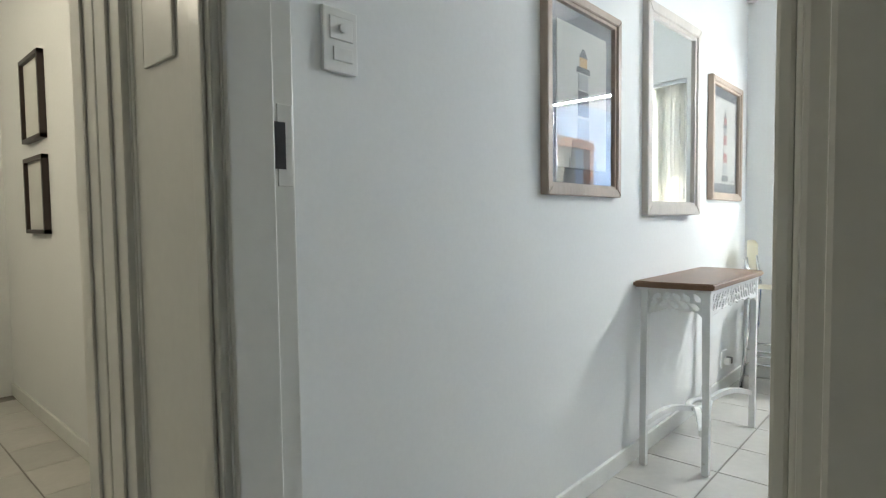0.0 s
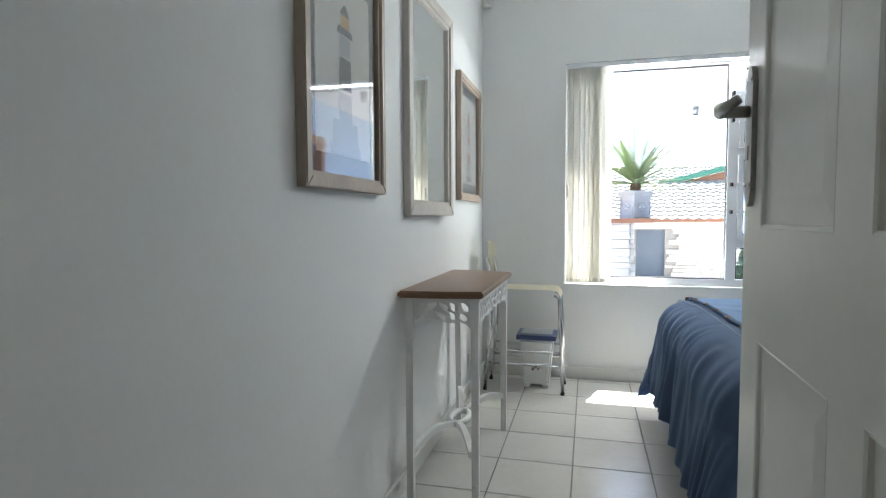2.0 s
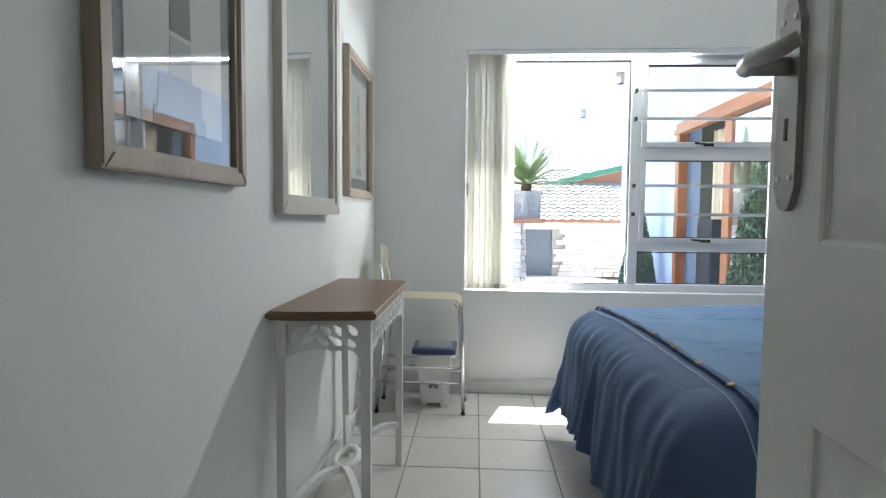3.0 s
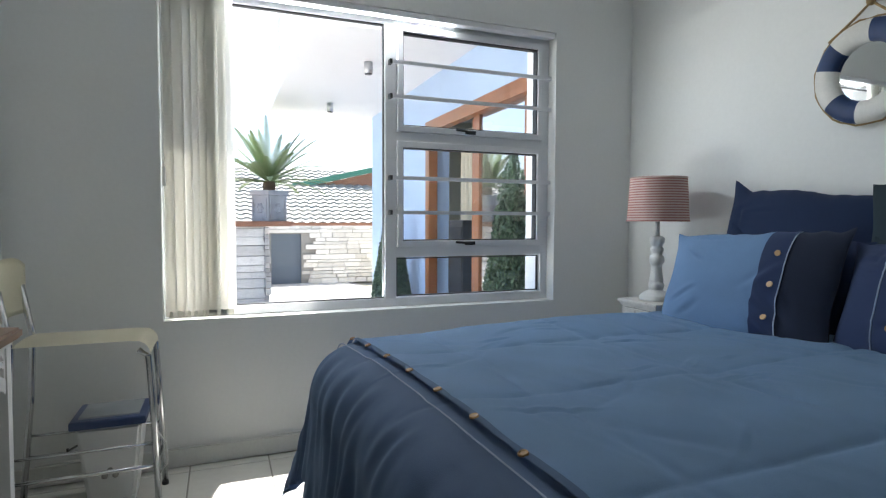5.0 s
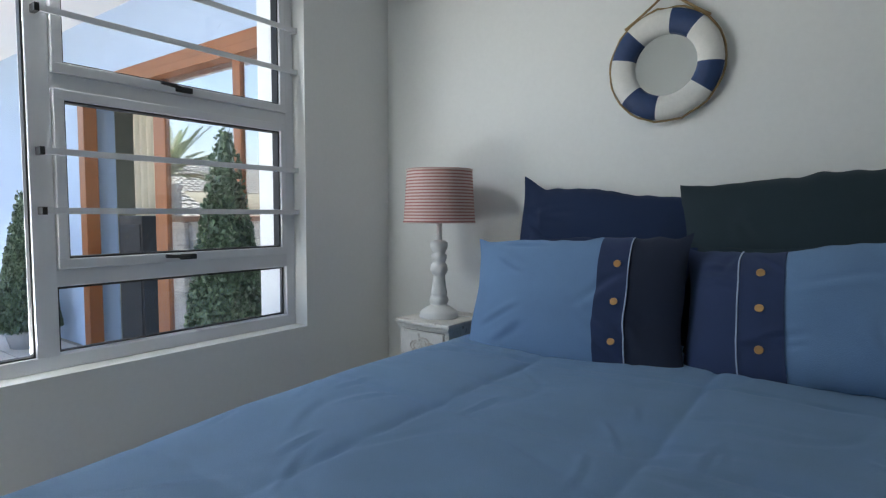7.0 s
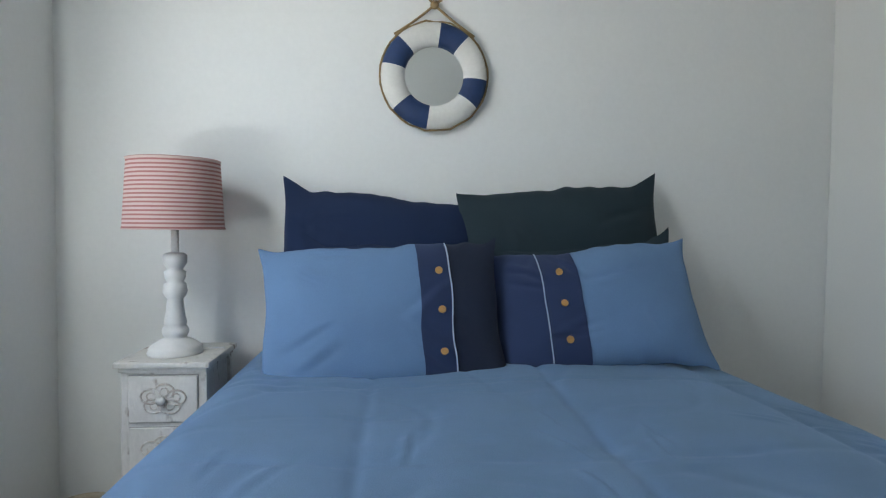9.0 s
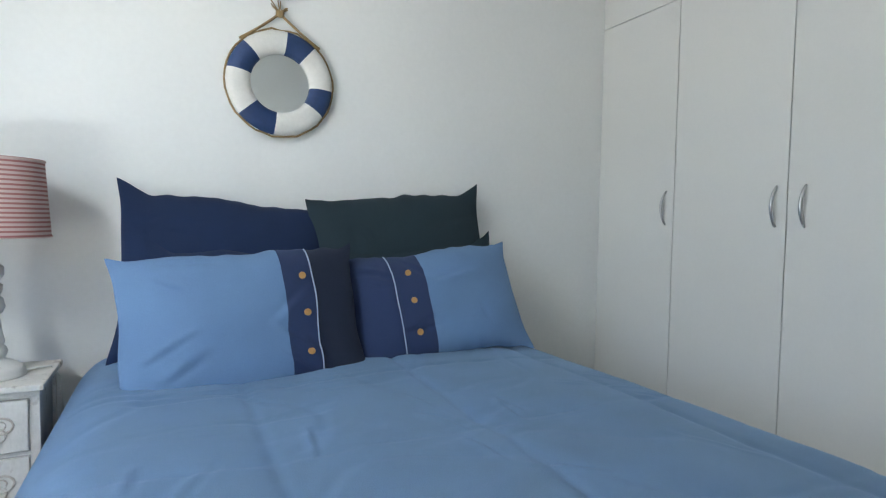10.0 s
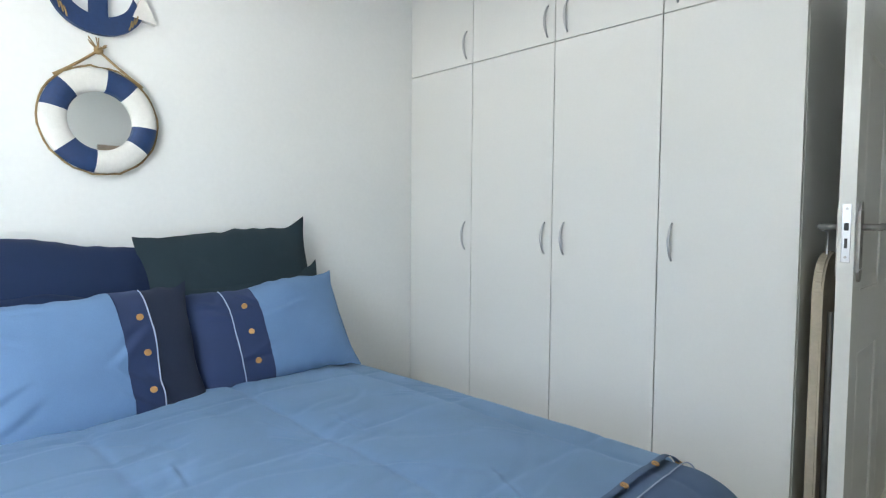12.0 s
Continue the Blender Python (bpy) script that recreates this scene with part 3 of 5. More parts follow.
# ---- wardrobe ----
WX, WGAP, WEND = 1.1, 1.975, -0.06
JOINTS = (YS, -1.427, -0.968, -0.51, WEND)
NW = len(JOINTS) - 1
for i in range(NW):
    y0, y1 = JOINTS[i:i + 2]
    mod = y1 - y0
    unit = thing("wardrobe_unit", "tall built-in white laminate wardrobe unit with top cupboard", "wardrobe", "built-in wardrobe row", (XW1, y0, 0))
    Lx = WX - XW1
    yl = mod
    b = boxm(0, Lx - 0.022, 0.0005, yl - 0.0005, 0.0, CEILZ - 0.002)
    # carcass darkened so joints between doors look shaded; the exposed end stays white
    part("carcass", b, SHADOWGAP if i < NW - 1 else LAMINATE, unit)
    hy = {0: yl - 0.038, 1: yl - 0.036, 2: 0.06, 3: 0.052}[i]
    dr = part("door", boxm(Lx - 0.018, Lx, 0.002, yl - 0.002, 0.05, WGAP - 0.002, 0.0015), LAMINATE, unit)
    top = part("top_door", boxm(Lx - 0.018, Lx, 0.002, yl - 0.002, WGAP + 0.002, CEILZ - 0.02, 0.0015), LAMINATE, unit)

    def bow(z0, z1, y):
        pts = []
        for k in range(11):
            f = k / 10
            pts.append((Lx + 0.002 + 0.026 * math.sin(math.pi * f) ** 0.7, y, z0 + (z1 - z0) * f))
        return tube(bmesh.new(), pts, lambda f: 0.0035 + 0.003 * math.sin(math.pi * f), 8)
    part("handle", bow(1.09, 1.225, hy), CHROME, dr, "curved satin metal bow handle", True)
    part("handle", bow(2.0, 2.13, hy), CHROME, top, "curved satin metal bow handle", True)
    part("plinth", boxm(Lx - 0.05, Lx - 0.0185, 0.001, yl - 0.001, 0.001, 0.048), LAMINATE, unit)

# ---- bed ----
BX0, BX1, BFOOT, BTOP = 1.62, 3.13, 0.03, 0.638
bed = thing("bed", "double bed with a fabric covered base and mattress", "bed", "", ((BX0 + BX1) / 2, (BFOOT + YS) / 2 - 0.05, 0))
cx, cy = bed.location.x, bed.location.y
bw, bl = (BX1 - BX0) / 2 - 0.07, (BFOOT - YS) / 2 - 0.06
part("base", boxm(-bw, bw, -bl, bl, 0.06, 0.32, 0.02), BASEFAB, bed, "grey fabric covered bed base")
part("mattress", boxm(-bw, bw, -bl, bl, 0.32, 0.555, 0.06), BASEFAB, bed, smooth=True)
for sx in (-1, 1):
    for sy in (-1, 1):
        part("foot", rod(bmesh.new(), (sx * (bw - 0.1), sy * (bl - 0.1), 0), (sx * (bw - 0.1), sy * (bl - 0.1), 0.06), 0.025), BLACKP, bed)

FOLD = -0.148
R = 0.16


rc = random.Random(12)
CREASES = []
for k in range(24):
    an = rc.choice((1.57, 1.57, 0.9, 2.3)) + rc.uniform(-0.3, 0.3)
    CREASES.append((rc.uniform(-0.68, 0.68), rc.uniform(-1.35, -0.2), math.cos(an), math.sin(an), rc.uniform(0.07, 0.3), rc.uniform(0.002, 0.0055)))


def cloth(s, t, lift=0.0):
    """The quilt laid flat (s across from the middle, t towards the foot) dropped over the bed."""
    half = (BX1 - BX0) / 2
    a = max(0.0, abs(s) - (half - R))
    b = max(0.0, t - (BFOOT - R))
    d = math.hypot(a, b)
    if b > 0 and a > 0:
        d = min(d, 0.66 + 0.03 * math.sin(5 * s))
    ex = max(-half + R, min(half - R, s))
    ey = min(t, BFOOT - R)
    nx, ny = (0, 0) if d < 1e-6 else (math.copysign(a, s) / math.hypot(a, b), b / math.hypot(a, b))
    arc = R * math.pi / 2
    ang = min(d / R, math.pi / 2)
    hang = max(0.0, d - arc)
    out = (R + lift) * math.sin(ang) + hang * (0.10 + 0.26 * min(1, 4 * nx * nx * ny * ny))
    down = R - (R + lift) * math.cos(ang) + hang * 0.965
    x, y, z = ex + nx * out, ey + ny * out, BTOP - down
    # loft of the filling, quilted in broad channels along the bed
    crown = 0.034 * (1 - (s / half) ** 2) if abs(s) < half else 0
    z += crown * max(0.0, 1 - hang * 6)
    # the quilt is pushed out on the nightstand side
    if s > 0.3:
        k = min(1.0, (s - 0.3) / 0.4)
        k = k * k * (3 - 2 * k) * min(1.0, max(0.0, (0.1 - t) / 0.7))
        x += 0.055 * k
        z += 0.02 * k * max(0.0, 1 - hang * 4)
    flat = max(0.0, 1 - d / 0.12) * (0.25 + 0.75 * min(1.0, abs(t - FOLD) / 0.12))
    q = noise.noise(Vector((s * 1.8, t * 1.6, 0.3))) * 0.016 + noise.noise(Vector((s * 5.0, t * 4.2, 4.1))) * 0.008
    ch = abs(math.sin((s + 0.08) * math.pi / 0.44))
    z += flat * (q - 0.006 * (1 - ch) ** 4)
    c2 = noise.noise(Vector((s * 4 + t * 9, t * 17 - s * 5, 1.7)))
    spot = max(0.0, noise.noise(Vector((s * 1.7 + 3, t * 1.9, 6.6))) + 0.1)
    z -= flat * 0.03 * max(0, c2 - 0.2) * spot
    seam = math.exp(-((((t + 0.36) / 0.46 + 0.5) % 1.0 - 0.5) * 0.46 / 0.013) ** 2) + math.exp(-((((s + 0.08) / 0.44 + 0.5) % 1.0 - 0.5) * 0.44 / 0.011) ** 2)
    z -= flat * 0.0045 * min(1.0, seam) * (0.75 + noise.noise(Vector((s * 14, t * 14, 3.9))))
    for cs, ct, dx, dy, ln, dp in CREASES:
        q2 = (s - cs) * dx + (t - ct) * dy
        if 0 < q2 < ln:
            r2 = (s - cs) * dy - (t - ct) * dx + 0.01 * math.sin(q2 * 17 + cs * 20)
            if abs(r2) < 0.05:
                z += flat * dp * math.sin(math.pi * q2 / ln) * (math.exp(-((r2 - 0.011) / 0.009) ** 2) - 0.9 * math.exp(-(r2 / 0.006) ** 2))
    c3 = abs(noise.noise(Vector((s * 2.4 - t * 1.1, t * 2.2 + s * 1.4, 12.3))))
    z -= flat * 0.003 * max(0, 0.07 - c3) / 0.07
    # gathers running down from the foot piping
    if t > FOLD + 0.07:
        g = min(1.0, (t - FOLD - 0.07) / 0.1)
        gw = math.sin(s * 62 + 3.5 * noise.noise(Vector((s * 5, t * 2, 1.5)))) * (0.5 + noise.noise(Vector((s * 6, t * 3, 3.5))))
        gw = 0.0085 * g * (gw + 1.3 * noise.noise(Vector((s * 17 + t * 2, t * 3.5, 8.8))))
        y += gw * (0.3 + 0.7 * math.sin(ang)) * max(ny, 0.3)
        z += gw * math.cos(ang) + 0.018 * g * noise.noise(Vector((s * 3.1, t * 3.3, 5.1))) * math.cos(ang)
    # hanging folds
    if hang > 0:
        per = s if b <= 0 else (s + ny * 0.4)
        per = (t if abs(nx) > 0.7 and b <= 0 else s) + (b - a) * 0.35 * (1 if a > 0 and b > 0 else 0)
        amp = min(1, hang / 0.25)
        f = math.sin(per * 31 + 2.2 * noise.noise(Vector((per * 3, 0, 7)))) * 0.012 + noise.noise(Vector((per * 9, hang * 1.5, 2.2))) * 0.03
        f += noise.noise(Vector((per * 26, hang * 3, 9))) * 0.015
        x += nx * f * amp
        y += ny * f * amp
        z += amp * 0.02 * noise.noise(Vector((per * 4, 3, 5)))
    return Vector((x, y, z))


def skew(s):
    """The buttoned edge runs slightly askew across the bed."""
    return 0.046 * s


def quilt_piece(name, s0, s1, t0, t1, ns, ntt, material, parent, label="", lift=0.0, k0=1.0, k1=1.0):
    def f(u, v):
        s = s0 + (s1 - s0) * u
        return cloth(s, t0 + (t1 - t0) * v + skew(s) * (k0 + (k1 - k0) * v), lift) + Vector((0, 0, lift))
    b = sheet(bmesh.new(), f, ns, ntt)
    bmesh.ops.solidify(b, geom=b.faces[:], thickness=0.006)
    return part(name, b, material, parent, label, True)


MIDX = (BX0 + BX1) / 2
duvet = thing("duvet", "blue chambray duvet with navy buttoned foot border over the bed", "duvet", "", (MIDX, 0, 0))
HS = (BX1 - BX0) / 2 - R + 0.52
TEND = BFOOT - R + 0.5
# brightened copy of the chambray, for light the bed top lacks
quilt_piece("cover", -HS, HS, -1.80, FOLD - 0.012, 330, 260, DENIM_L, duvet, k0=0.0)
quilt_piece("foot_cover", -HS, HS, FOLD - 0.03, TEND, 330, 80, DENIM_M, duvet, "darker blue foot panel of the duvet", -0.004, 1.0, 0.0)
quilt_piece("hem", -HS, HS, FOLD - 0.013, FOLD + 0.004, 200, 3, DENIM_M, duvet, "narrow dark blue hem of the duvet flap", 0.003)
pts = [cloth(q, FOLD + 0.04 + skew(q)) + Vector((0, 0, 0.0015)) for q in (-HS + 2 * HS * k / 120 for k in range(121))]
part("piping", tube(bmesh.new(), pts, 0.0018, 6), PIPING, duvet, "pale blue piping", True)


def button(parent, pos, normal, r=0.0105):
    m = Matrix.Translation(pos) @ Vector(normal).to_track_quat("Z", "Y").to_matrix().to_4x4()
    b = lathe(bmesh.new(), [(r * 0.95, 0), (r, 0.002), (r * 0.9, 0.0042), (r * 0.7, 0.0038), (r * 0.62, 0.0028), (0.0001, 0.0028)], 16)
    bmesh.ops.transform(b, matrix=m, verts=b.verts[:])
    o = part("button", b, BUTTONW, parent, "round wooden button")
    h = bmesh.new()
    for a, c in ((0.0022, 0.0022), (-0.0022, 0.0022), (0.0022, -0.0022), (-0.0022, -0.0022)):
        rod(h, (a, c, 0.0027), (a, c, 0.0031), 0.0011, seg=6)
    bmesh.ops.transform(h, matrix=m, verts=h.verts[:])
    part("stitch_hole", h, BLACKP, o)


for k in range(9):
    s = -0.705 + k * 0.1675
    p = cloth(s, FOLD + skew(s)) + Vector((0, 0, 0.0045))
    button(duvet, p, (0, 0.22, 1), 0.0095)


def pillow_shape(w, h, th, seed, ear=0.05, outer=0):
    rp = random.Random(int(seed * 10))
    folds = []
    for k in range(9):
        # short sharp creases starting at the seams and corners and running inwards
        a = rp.choice((-1, 1)) * rp.uniform(0.45, 0.95)
        c = rp.choice((-1, 1)) * rp.uniform(0.3, 0.95)
        ang = math.atan2(-c, -a) + rp.uniform(-0.7, 0.7)
        folds.append((a, c, math.cos(ang), math.sin(ang), rp.uniform(0.3, 0.8), rp.uniform(0.0025, 0.005), rp.uniform(0.03, 0.055)))

    def S(u, v, side):
        """u, v in -1..1; side 1 front, -1 back."""
        e = (1 - abs(u) ** 2.6) * (1 - abs(v) ** 2.6)
        puff = th / 2 * max(0.0, e) ** 0.62
        px = u * w / 2 * (1 - ear * (1 - v * v) * abs(u) ** 3)
        pz = v * h / 2 * (1 - ear * (1 - u * u) * abs(v) ** 3)
        tip = math.exp(-((1 - abs(u)) / 0.075) ** 2) * math.exp(-((1 - abs(v)) / 0.16) ** 2)
        spread = max(0.0, 1 - (1 - abs(u)) / 0.27) ** 1.3 * max(0.0, 1 - (1 - abs(v)) / 0.5) ** 1.2
        if outer and v > 0:
            pz += (outer * u * 0.012 + 0.016 * math.exp(-((u - outer * 0.3) / 0.3) ** 2) + 0.018 * (1 - u * u)) * v
            pz += (0.04 if outer * u > 0 else 0.006) * spread
        if outer * u < 0:
            tip *= -0.5
        pz += math.copysign(0.006 * tip if outer else 0.012 * tip, v)
        px += math.copysign(0.008 * tip, u)
        n1 = noise.noise(Vector((u * 1.3 + seed, v * 1.3, side * 3.0)))
        px += 0.008 * noise.noise(Vector((v * 1.7, seed, 1)))
        pz += 0.018 * noise.noise(Vector((u * 1.5, seed, 8))) * abs(v) + 0.009 * noise.noise(Vector((u * 6, seed, 2))) * abs(v) ** 6
        d = puff * (1 + 0.16 * n1)
        for a, c, dx, dz, ln, dp, wd in folds:
            q = (u - a) * dx + (v - c) * dz
            r = (u - a) * dz - (v - c) * dx + 0.05 * math.sin(q * 5 + a * 9)
            if 0 < q < ln and abs(r) < 4 * wd:
                g = math.sin(math.pi * q / ln) * dp
                d += min(1, e * 4) * g * (1.1 * math.exp(-((r - 1.5 * wd) / (1.3 * wd)) ** 2) - 1.3 * math.exp(-(r / wd) ** 2))
        return Vector((px, side * max(d, 0.0015), pz))
    return S


def pillow_section(name, S, u0, u1, material, parent, label="", nu=64, nv=60):
    b = bmesh.new()
    for side in (1, -1):
        sheet(b, lambda a, c: S(u0 + (u1 - u0) * a, -1 + 2 * c, side), nu, nv)
    bmesh.ops.remove_doubles(b, verts=b.verts[:], dist=0.0008)
    return part(name, b, material, parent, label, True)


def plain_pillow(label, w, h, th, seed, material, m, outer, category="pillow"):
    p = thing("pillow", label, category, "pillows on the bed")
    S = pillow_shape(w, h, th, seed, 0.05, outer)
    pillow_section("cover", S, -1, 1, material, p, nu=80, nv=60)
    p.matrix_world = m
    return p


def button_pillow(label, w, h, th, seed, light, band, dark, dark_mat, m):
    """Two-tone pillow; the ranges are given along u, with piping beside the buttoned band."""
    p = thing("pillow", label, "pillow", "pillows on the bed")
    S = pillow_shape(w, h, th, seed, 0.04)
    # dimmed copy of the duvet's chambray, against the light on the pillows
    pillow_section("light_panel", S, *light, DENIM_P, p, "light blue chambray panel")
    bd = pillow_section("button_band", lambda u, v, s: S(u, v, s) + Vector((0, 0.003 * s, 0)), *band, DENIM_N, p, "navy button band", 22)
    pillow_section("dark_panel", S, *dark, dark_mat, p, "navy cotton panel", 26)
    edge = band[1] if dark[0] >= band[1] - 1e-6 else band[0]
    pts = [S(edge, -0.985 + 1.97 * k / 40, 1) + Vector((0, 0.004, 0)) for k in range(41)]
    part("piping", tube(bmesh.new(), pts, 0.0021, 6), PIPING, p, "pale piping", True)
    um = band[0] * 0.5 + band[1] * 0.5 if dark[0] >= band[1] - 1e-6 else band[1] * 0.36 + band[0] * 0.64
    for v in (0.5, 0.0, -0.53):
        a = S(um, v, 1)
        du, dv = S(um + 0.03, v, 1) - a, S(um, v + 0.03, 1) - a
        nrm = dv.cross(du)
        if nrm.y < 0:
            nrm = -nrm
        button(bd, a + nrm.normalized() * 0.0075, nrm, 0.0105)
    p.matrix_world = m
    return p


# back row, middle row, then the two buttoned ones in front; local +y faces the foot, local x follows the room
plain_pillow("navy cotton pillow leaning on the wall behind the bed", 0.66, 0.505, 0.15, 3.0, NAVY_P, pose(2.727, -1.732, 0.892, 14, -2, 0), 1)
plain_pillow("dark teal cotton pillow leaning on the wall behind the bed", 0.68, 0.53, 0.15, 9.0, TEAL_P, pose(2.132, -1.715, 0.912, 14, 1.5, 0), -1)
plain_pillow("navy cotton pillow tucked behind the buttoned pillow", 0.56, 0.40, 0.13, 14.0, NAVY_P, pose(2.69, -1.60, 0.785, 24, 0, 0), 1)
plain_pillow("dark teal cotton pillow tucked behind the buttoned pillow", 0.64, 0.40, 0.13, 19.0, TEAL_P, pose(2.10, -1.62, 0.81, 24, 1, 0), -1)
button_pillow("light blue and navy pillow with three wooden buttons", 0.66, 0.42, 0.15, 23.0, (-0.29, 1.0), (-0.55, -0.29), (-1.0, -0.55), DENIM_K,
              pose(2.709, -1.453, 0.797, 21, 2.5, 4))
button_pillow("navy and light blue pillow with three wooden buttons", 0.60, 0.38, 0.15, 31.0, (-1.0, 0.17), (0.17, 0.52), (0.52, 1.0), DENIM_N,
              pose(2.100, -1.50, 0.818, 26, 5.5, -3))

# ---- nightstand and lamp ----
NX, NY = 3.328, -1.655
ns = thing("nightstand", "small distressed white chest of drawers with carved rosettes", "nightstand", "", (NX, NY, 0.008))
part("body", boxm(-0.108, 0.108, -0.12, 0.118, 0.05, 0.632, 0.003), DISTRESS, ns)
part("top", boxm(-0.13, 0.13, -0.14, 0.14, 0.638, 0.655, 0.005), DISTRESS, ns)
part("top_moulding", boxm(-0.12, 0.12, -0.13, 0.13, 0.624, 0.638, 0.004), DISTRESS, ns)
for sx in (-1, 1):
    for y in (-0.11, 0.11):
        part("leg", boxm(sx * 0.108 - 0.009, sx * 0.108 + 0.009, y - 0.009, y + 0.009, -0.008, 0.64, 0.002), DISTRESS, ns)
for k in range(4):
    z1 = 0.614 - k * 0.148
    z0 = z1 - 0.132
    # thin dark plate painted in place of the shade round each drawer
    part("drawer_gap_shade", boxm(-0.0955, 0.0955, 0.1175, 0.1186, z0 - 0.003, z1 + 0.003), SHADOWGAP, ns, "dark plate imitating the shaded gap round the drawer")
    dr = part("drawer", boxm(-0.093, 0.093, 0.112, 0.126, z0, z1, 0.003), DISTRESS, ns)
    zc = (z0 + z1) / 2
    b = bmesh.new()
    for j in range(5):
        a = 2 * math.pi * j / 5 + 0.4
        c = Vector((0.036 * math.cos(a), 0.126, zc + 0.023 * math.sin(a)))
        tube(b, [c + Vector((0.027 * math.cos(q * math.pi / 7), 0.001, 0.021 * math.sin(q * math.pi / 7))) for q in range(14)], 0.003, 5, True)
        tube(b, [c + Vector((0.011 * math.cos(q * math.pi / 5), 0.001, 0.011 * math.sin(q * math.pi / 5))) for q in range(10)], 0.0022, 5, True)
    part("carving", b, CARVED, dr, "carved rosette", True)
    b = lathe(bmesh.new(), [(0.006, 0), (0.005, 0.008), (0.013, 0.013), (0.014, 0.018), (0.006, 0.024), (0.0001, 0.025)], 16)
    bmesh.ops.transform(b, matrix=Matrix.Translation((0, 0.126, zc)) @ Matrix.Rotation(-math.pi / 2, 4, "X"), verts=b.verts[:])
    part("knob", b, DISTRESS, dr, smooth=True)

LX, LY = 3.335, -1.64
lamp = thing("table_lamp", "turned white wooden table lamp with a red and cream striped shade", "lamp", "", (LX, LY, 0.663))
prof = [(0.068, 0), (0.07, 0.006), (0.066, 0.012), (0.067, 0.018), (0.06, 0.026), (0.044, 0.038), (0.032, 0.046), (0.03, 0.05), (0.034, 0.056), (0.037, 0.066), (0.034, 0.078),
        (0.028, 0.084), (0.031, 0.09), (0.031, 0.096), (0.026, 0.12), (0.022, 0.16), (0.023, 0.166), (0.029, 0.172), (0.034, 0.186), (0.032, 0.196), (0.03, 0.208), (0.022, 0.214),
        (0.028, 0.226), (0.03, 0.244), (0.021, 0.25), (0.026, 0.26), (0.033, 0.27), (0.033, 0.292), (0.024, 0.3), (0.01, 0.301)]
part("base", lathe(bmesh.new(), [(r_ * (1.12 if z_ < 0.045 else 1.02), z_) for r_, z_ in prof], 32), WHITEWOOD, lamp, "turned white painted wooden stem", True)
part("neck", rod(bmesh.new(), (0, 0, 0.3), (0, 0, 0.375), 0.011), WHITEWOOD, lamp, smooth=True)
b = bmesh.new()
N_ = 48
r0, r1, z0, z1 = 0.139, 0.127, 0.372, 0.572
for dr_ in (0, -0.003):
    A = [b.verts.new(((r0 + dr_) * math.cos(2 * math.pi * k / N_), (r0 + dr_) * math.sin(2 * math.pi * k / N_), z0)) for k in range(N_)]
    B = [b.verts.new(((r1 + dr_) * math.cos(2 * math.pi * k / N_), (r1 + dr_) * math.sin(2 * math.pi * k / N_), z1)) for k in range(N_)]
    for k in range(N_):
        b.faces.new((A[k], A[(k + 1) % N_], B[(k + 1) % N_], B[k]))
sh = part("shade", b, SHADE, lamp, "red and cream striped fabric shade", True)
for r_, z_ in ((r0, z0), (r1, z1)):
    part("shade_rim", tube(bmesh.new(), [(r_ * math.cos(2 * math.pi * k / N_), r_ * math.sin(2 * math.pi * k / N_), z_) for k in range(N_)], 0.003, 6, True), SHADE, sh)
b = bmesh.new()
for k in range(3):
    a = 2 * math.pi * k / 3
    rod(b, (0, 0, z1 - 0.02), (r1 * math.cos(a), r1 * math.sin(a), z1 - 0.004), 0.002, seg=6)
part("shade_spider", b, CHROME, sh)
part("bulb", lathe(bmesh.new(), [(0.013, 0.372), (0.014, 0.395), (0.028, 0.43), (0.03, 0.45), (0.02, 0.472), (0.0001, 0.478)], 16), WHITEP, lamp, smooth=True)
pts = [(-0.062, -0.01, 0.004), (-0.09, -0.03, 0.008), (-0.125, -0.05, 0.006), (-0.142, -0.06, -0.03), (-0.146, -0.07, -0.12), (-0.147, -0.08, -0.3), (-0.14, -0.1, -0.6)]
part("cord", tube(bmesh.new(), pts, 0.003, 6), CABLE, lamp, "white lamp cord", True)

# ---- life ring mirror and anchor on the bed wall ----
RX, RZ = 2.556, 1.56
ring = thing("life_ring_mirror", "round mirror in a navy and white wooden life ring", "mirror", "", (RX, YS, RZ))
RM, RT, RD = 0.140, 0.040, 0.024


def ring_seg(a0, a1, n=14, m=16):
    return sheet(bmesh.new(), lambda u, v: ((RM + RT * math.cos(v * 2 * math.pi)) * math.cos(a0 + (a1 - a0) * u), 0.026 + RD * math.sin(v * 2 * math.pi),
                                            (RM + RT * math.cos(v * 2 * math.pi)) * math.sin(a0 + (a1 - a0) * u)), n, m)


bounds = [(49, 83, 1), (83, 134, 0), (134, 168, 1), (168, 220, 0), (220, 262, 1), (262, 324, 0), (324, 356, 1), (356, 409, 0)]
for a0, a1, kind in bounds:
    a0, a1 = 180 - a0, 180 - a1
    part("ring_segment", ring_seg(radians(a1), radians(a0)), RINGB if kind else RINGW, ring, "navy painted segment" if kind else "white painted segment", True)
b = bmesh.new()
prism(b, [(0.108 * math.cos(k * 2 * math.pi / 48), 0.108 * math.sin(k * 2 * math.pi / 48)) for k in range(48)], 0.012, 0.02)
part("mirror_glass", b, MIRROR, ring, "round mirror glass")
pts = [((RM + RT + 0.004) * math.cos(2 * math.pi * k / 40), 0.024 + 0.004 * math.sin(k * 1.7), (RM + RT + 0.004 + 0.003 * math.sin(k * 2.3)) * math.sin(2 * math.pi * k / 40)) for k in range(40)]
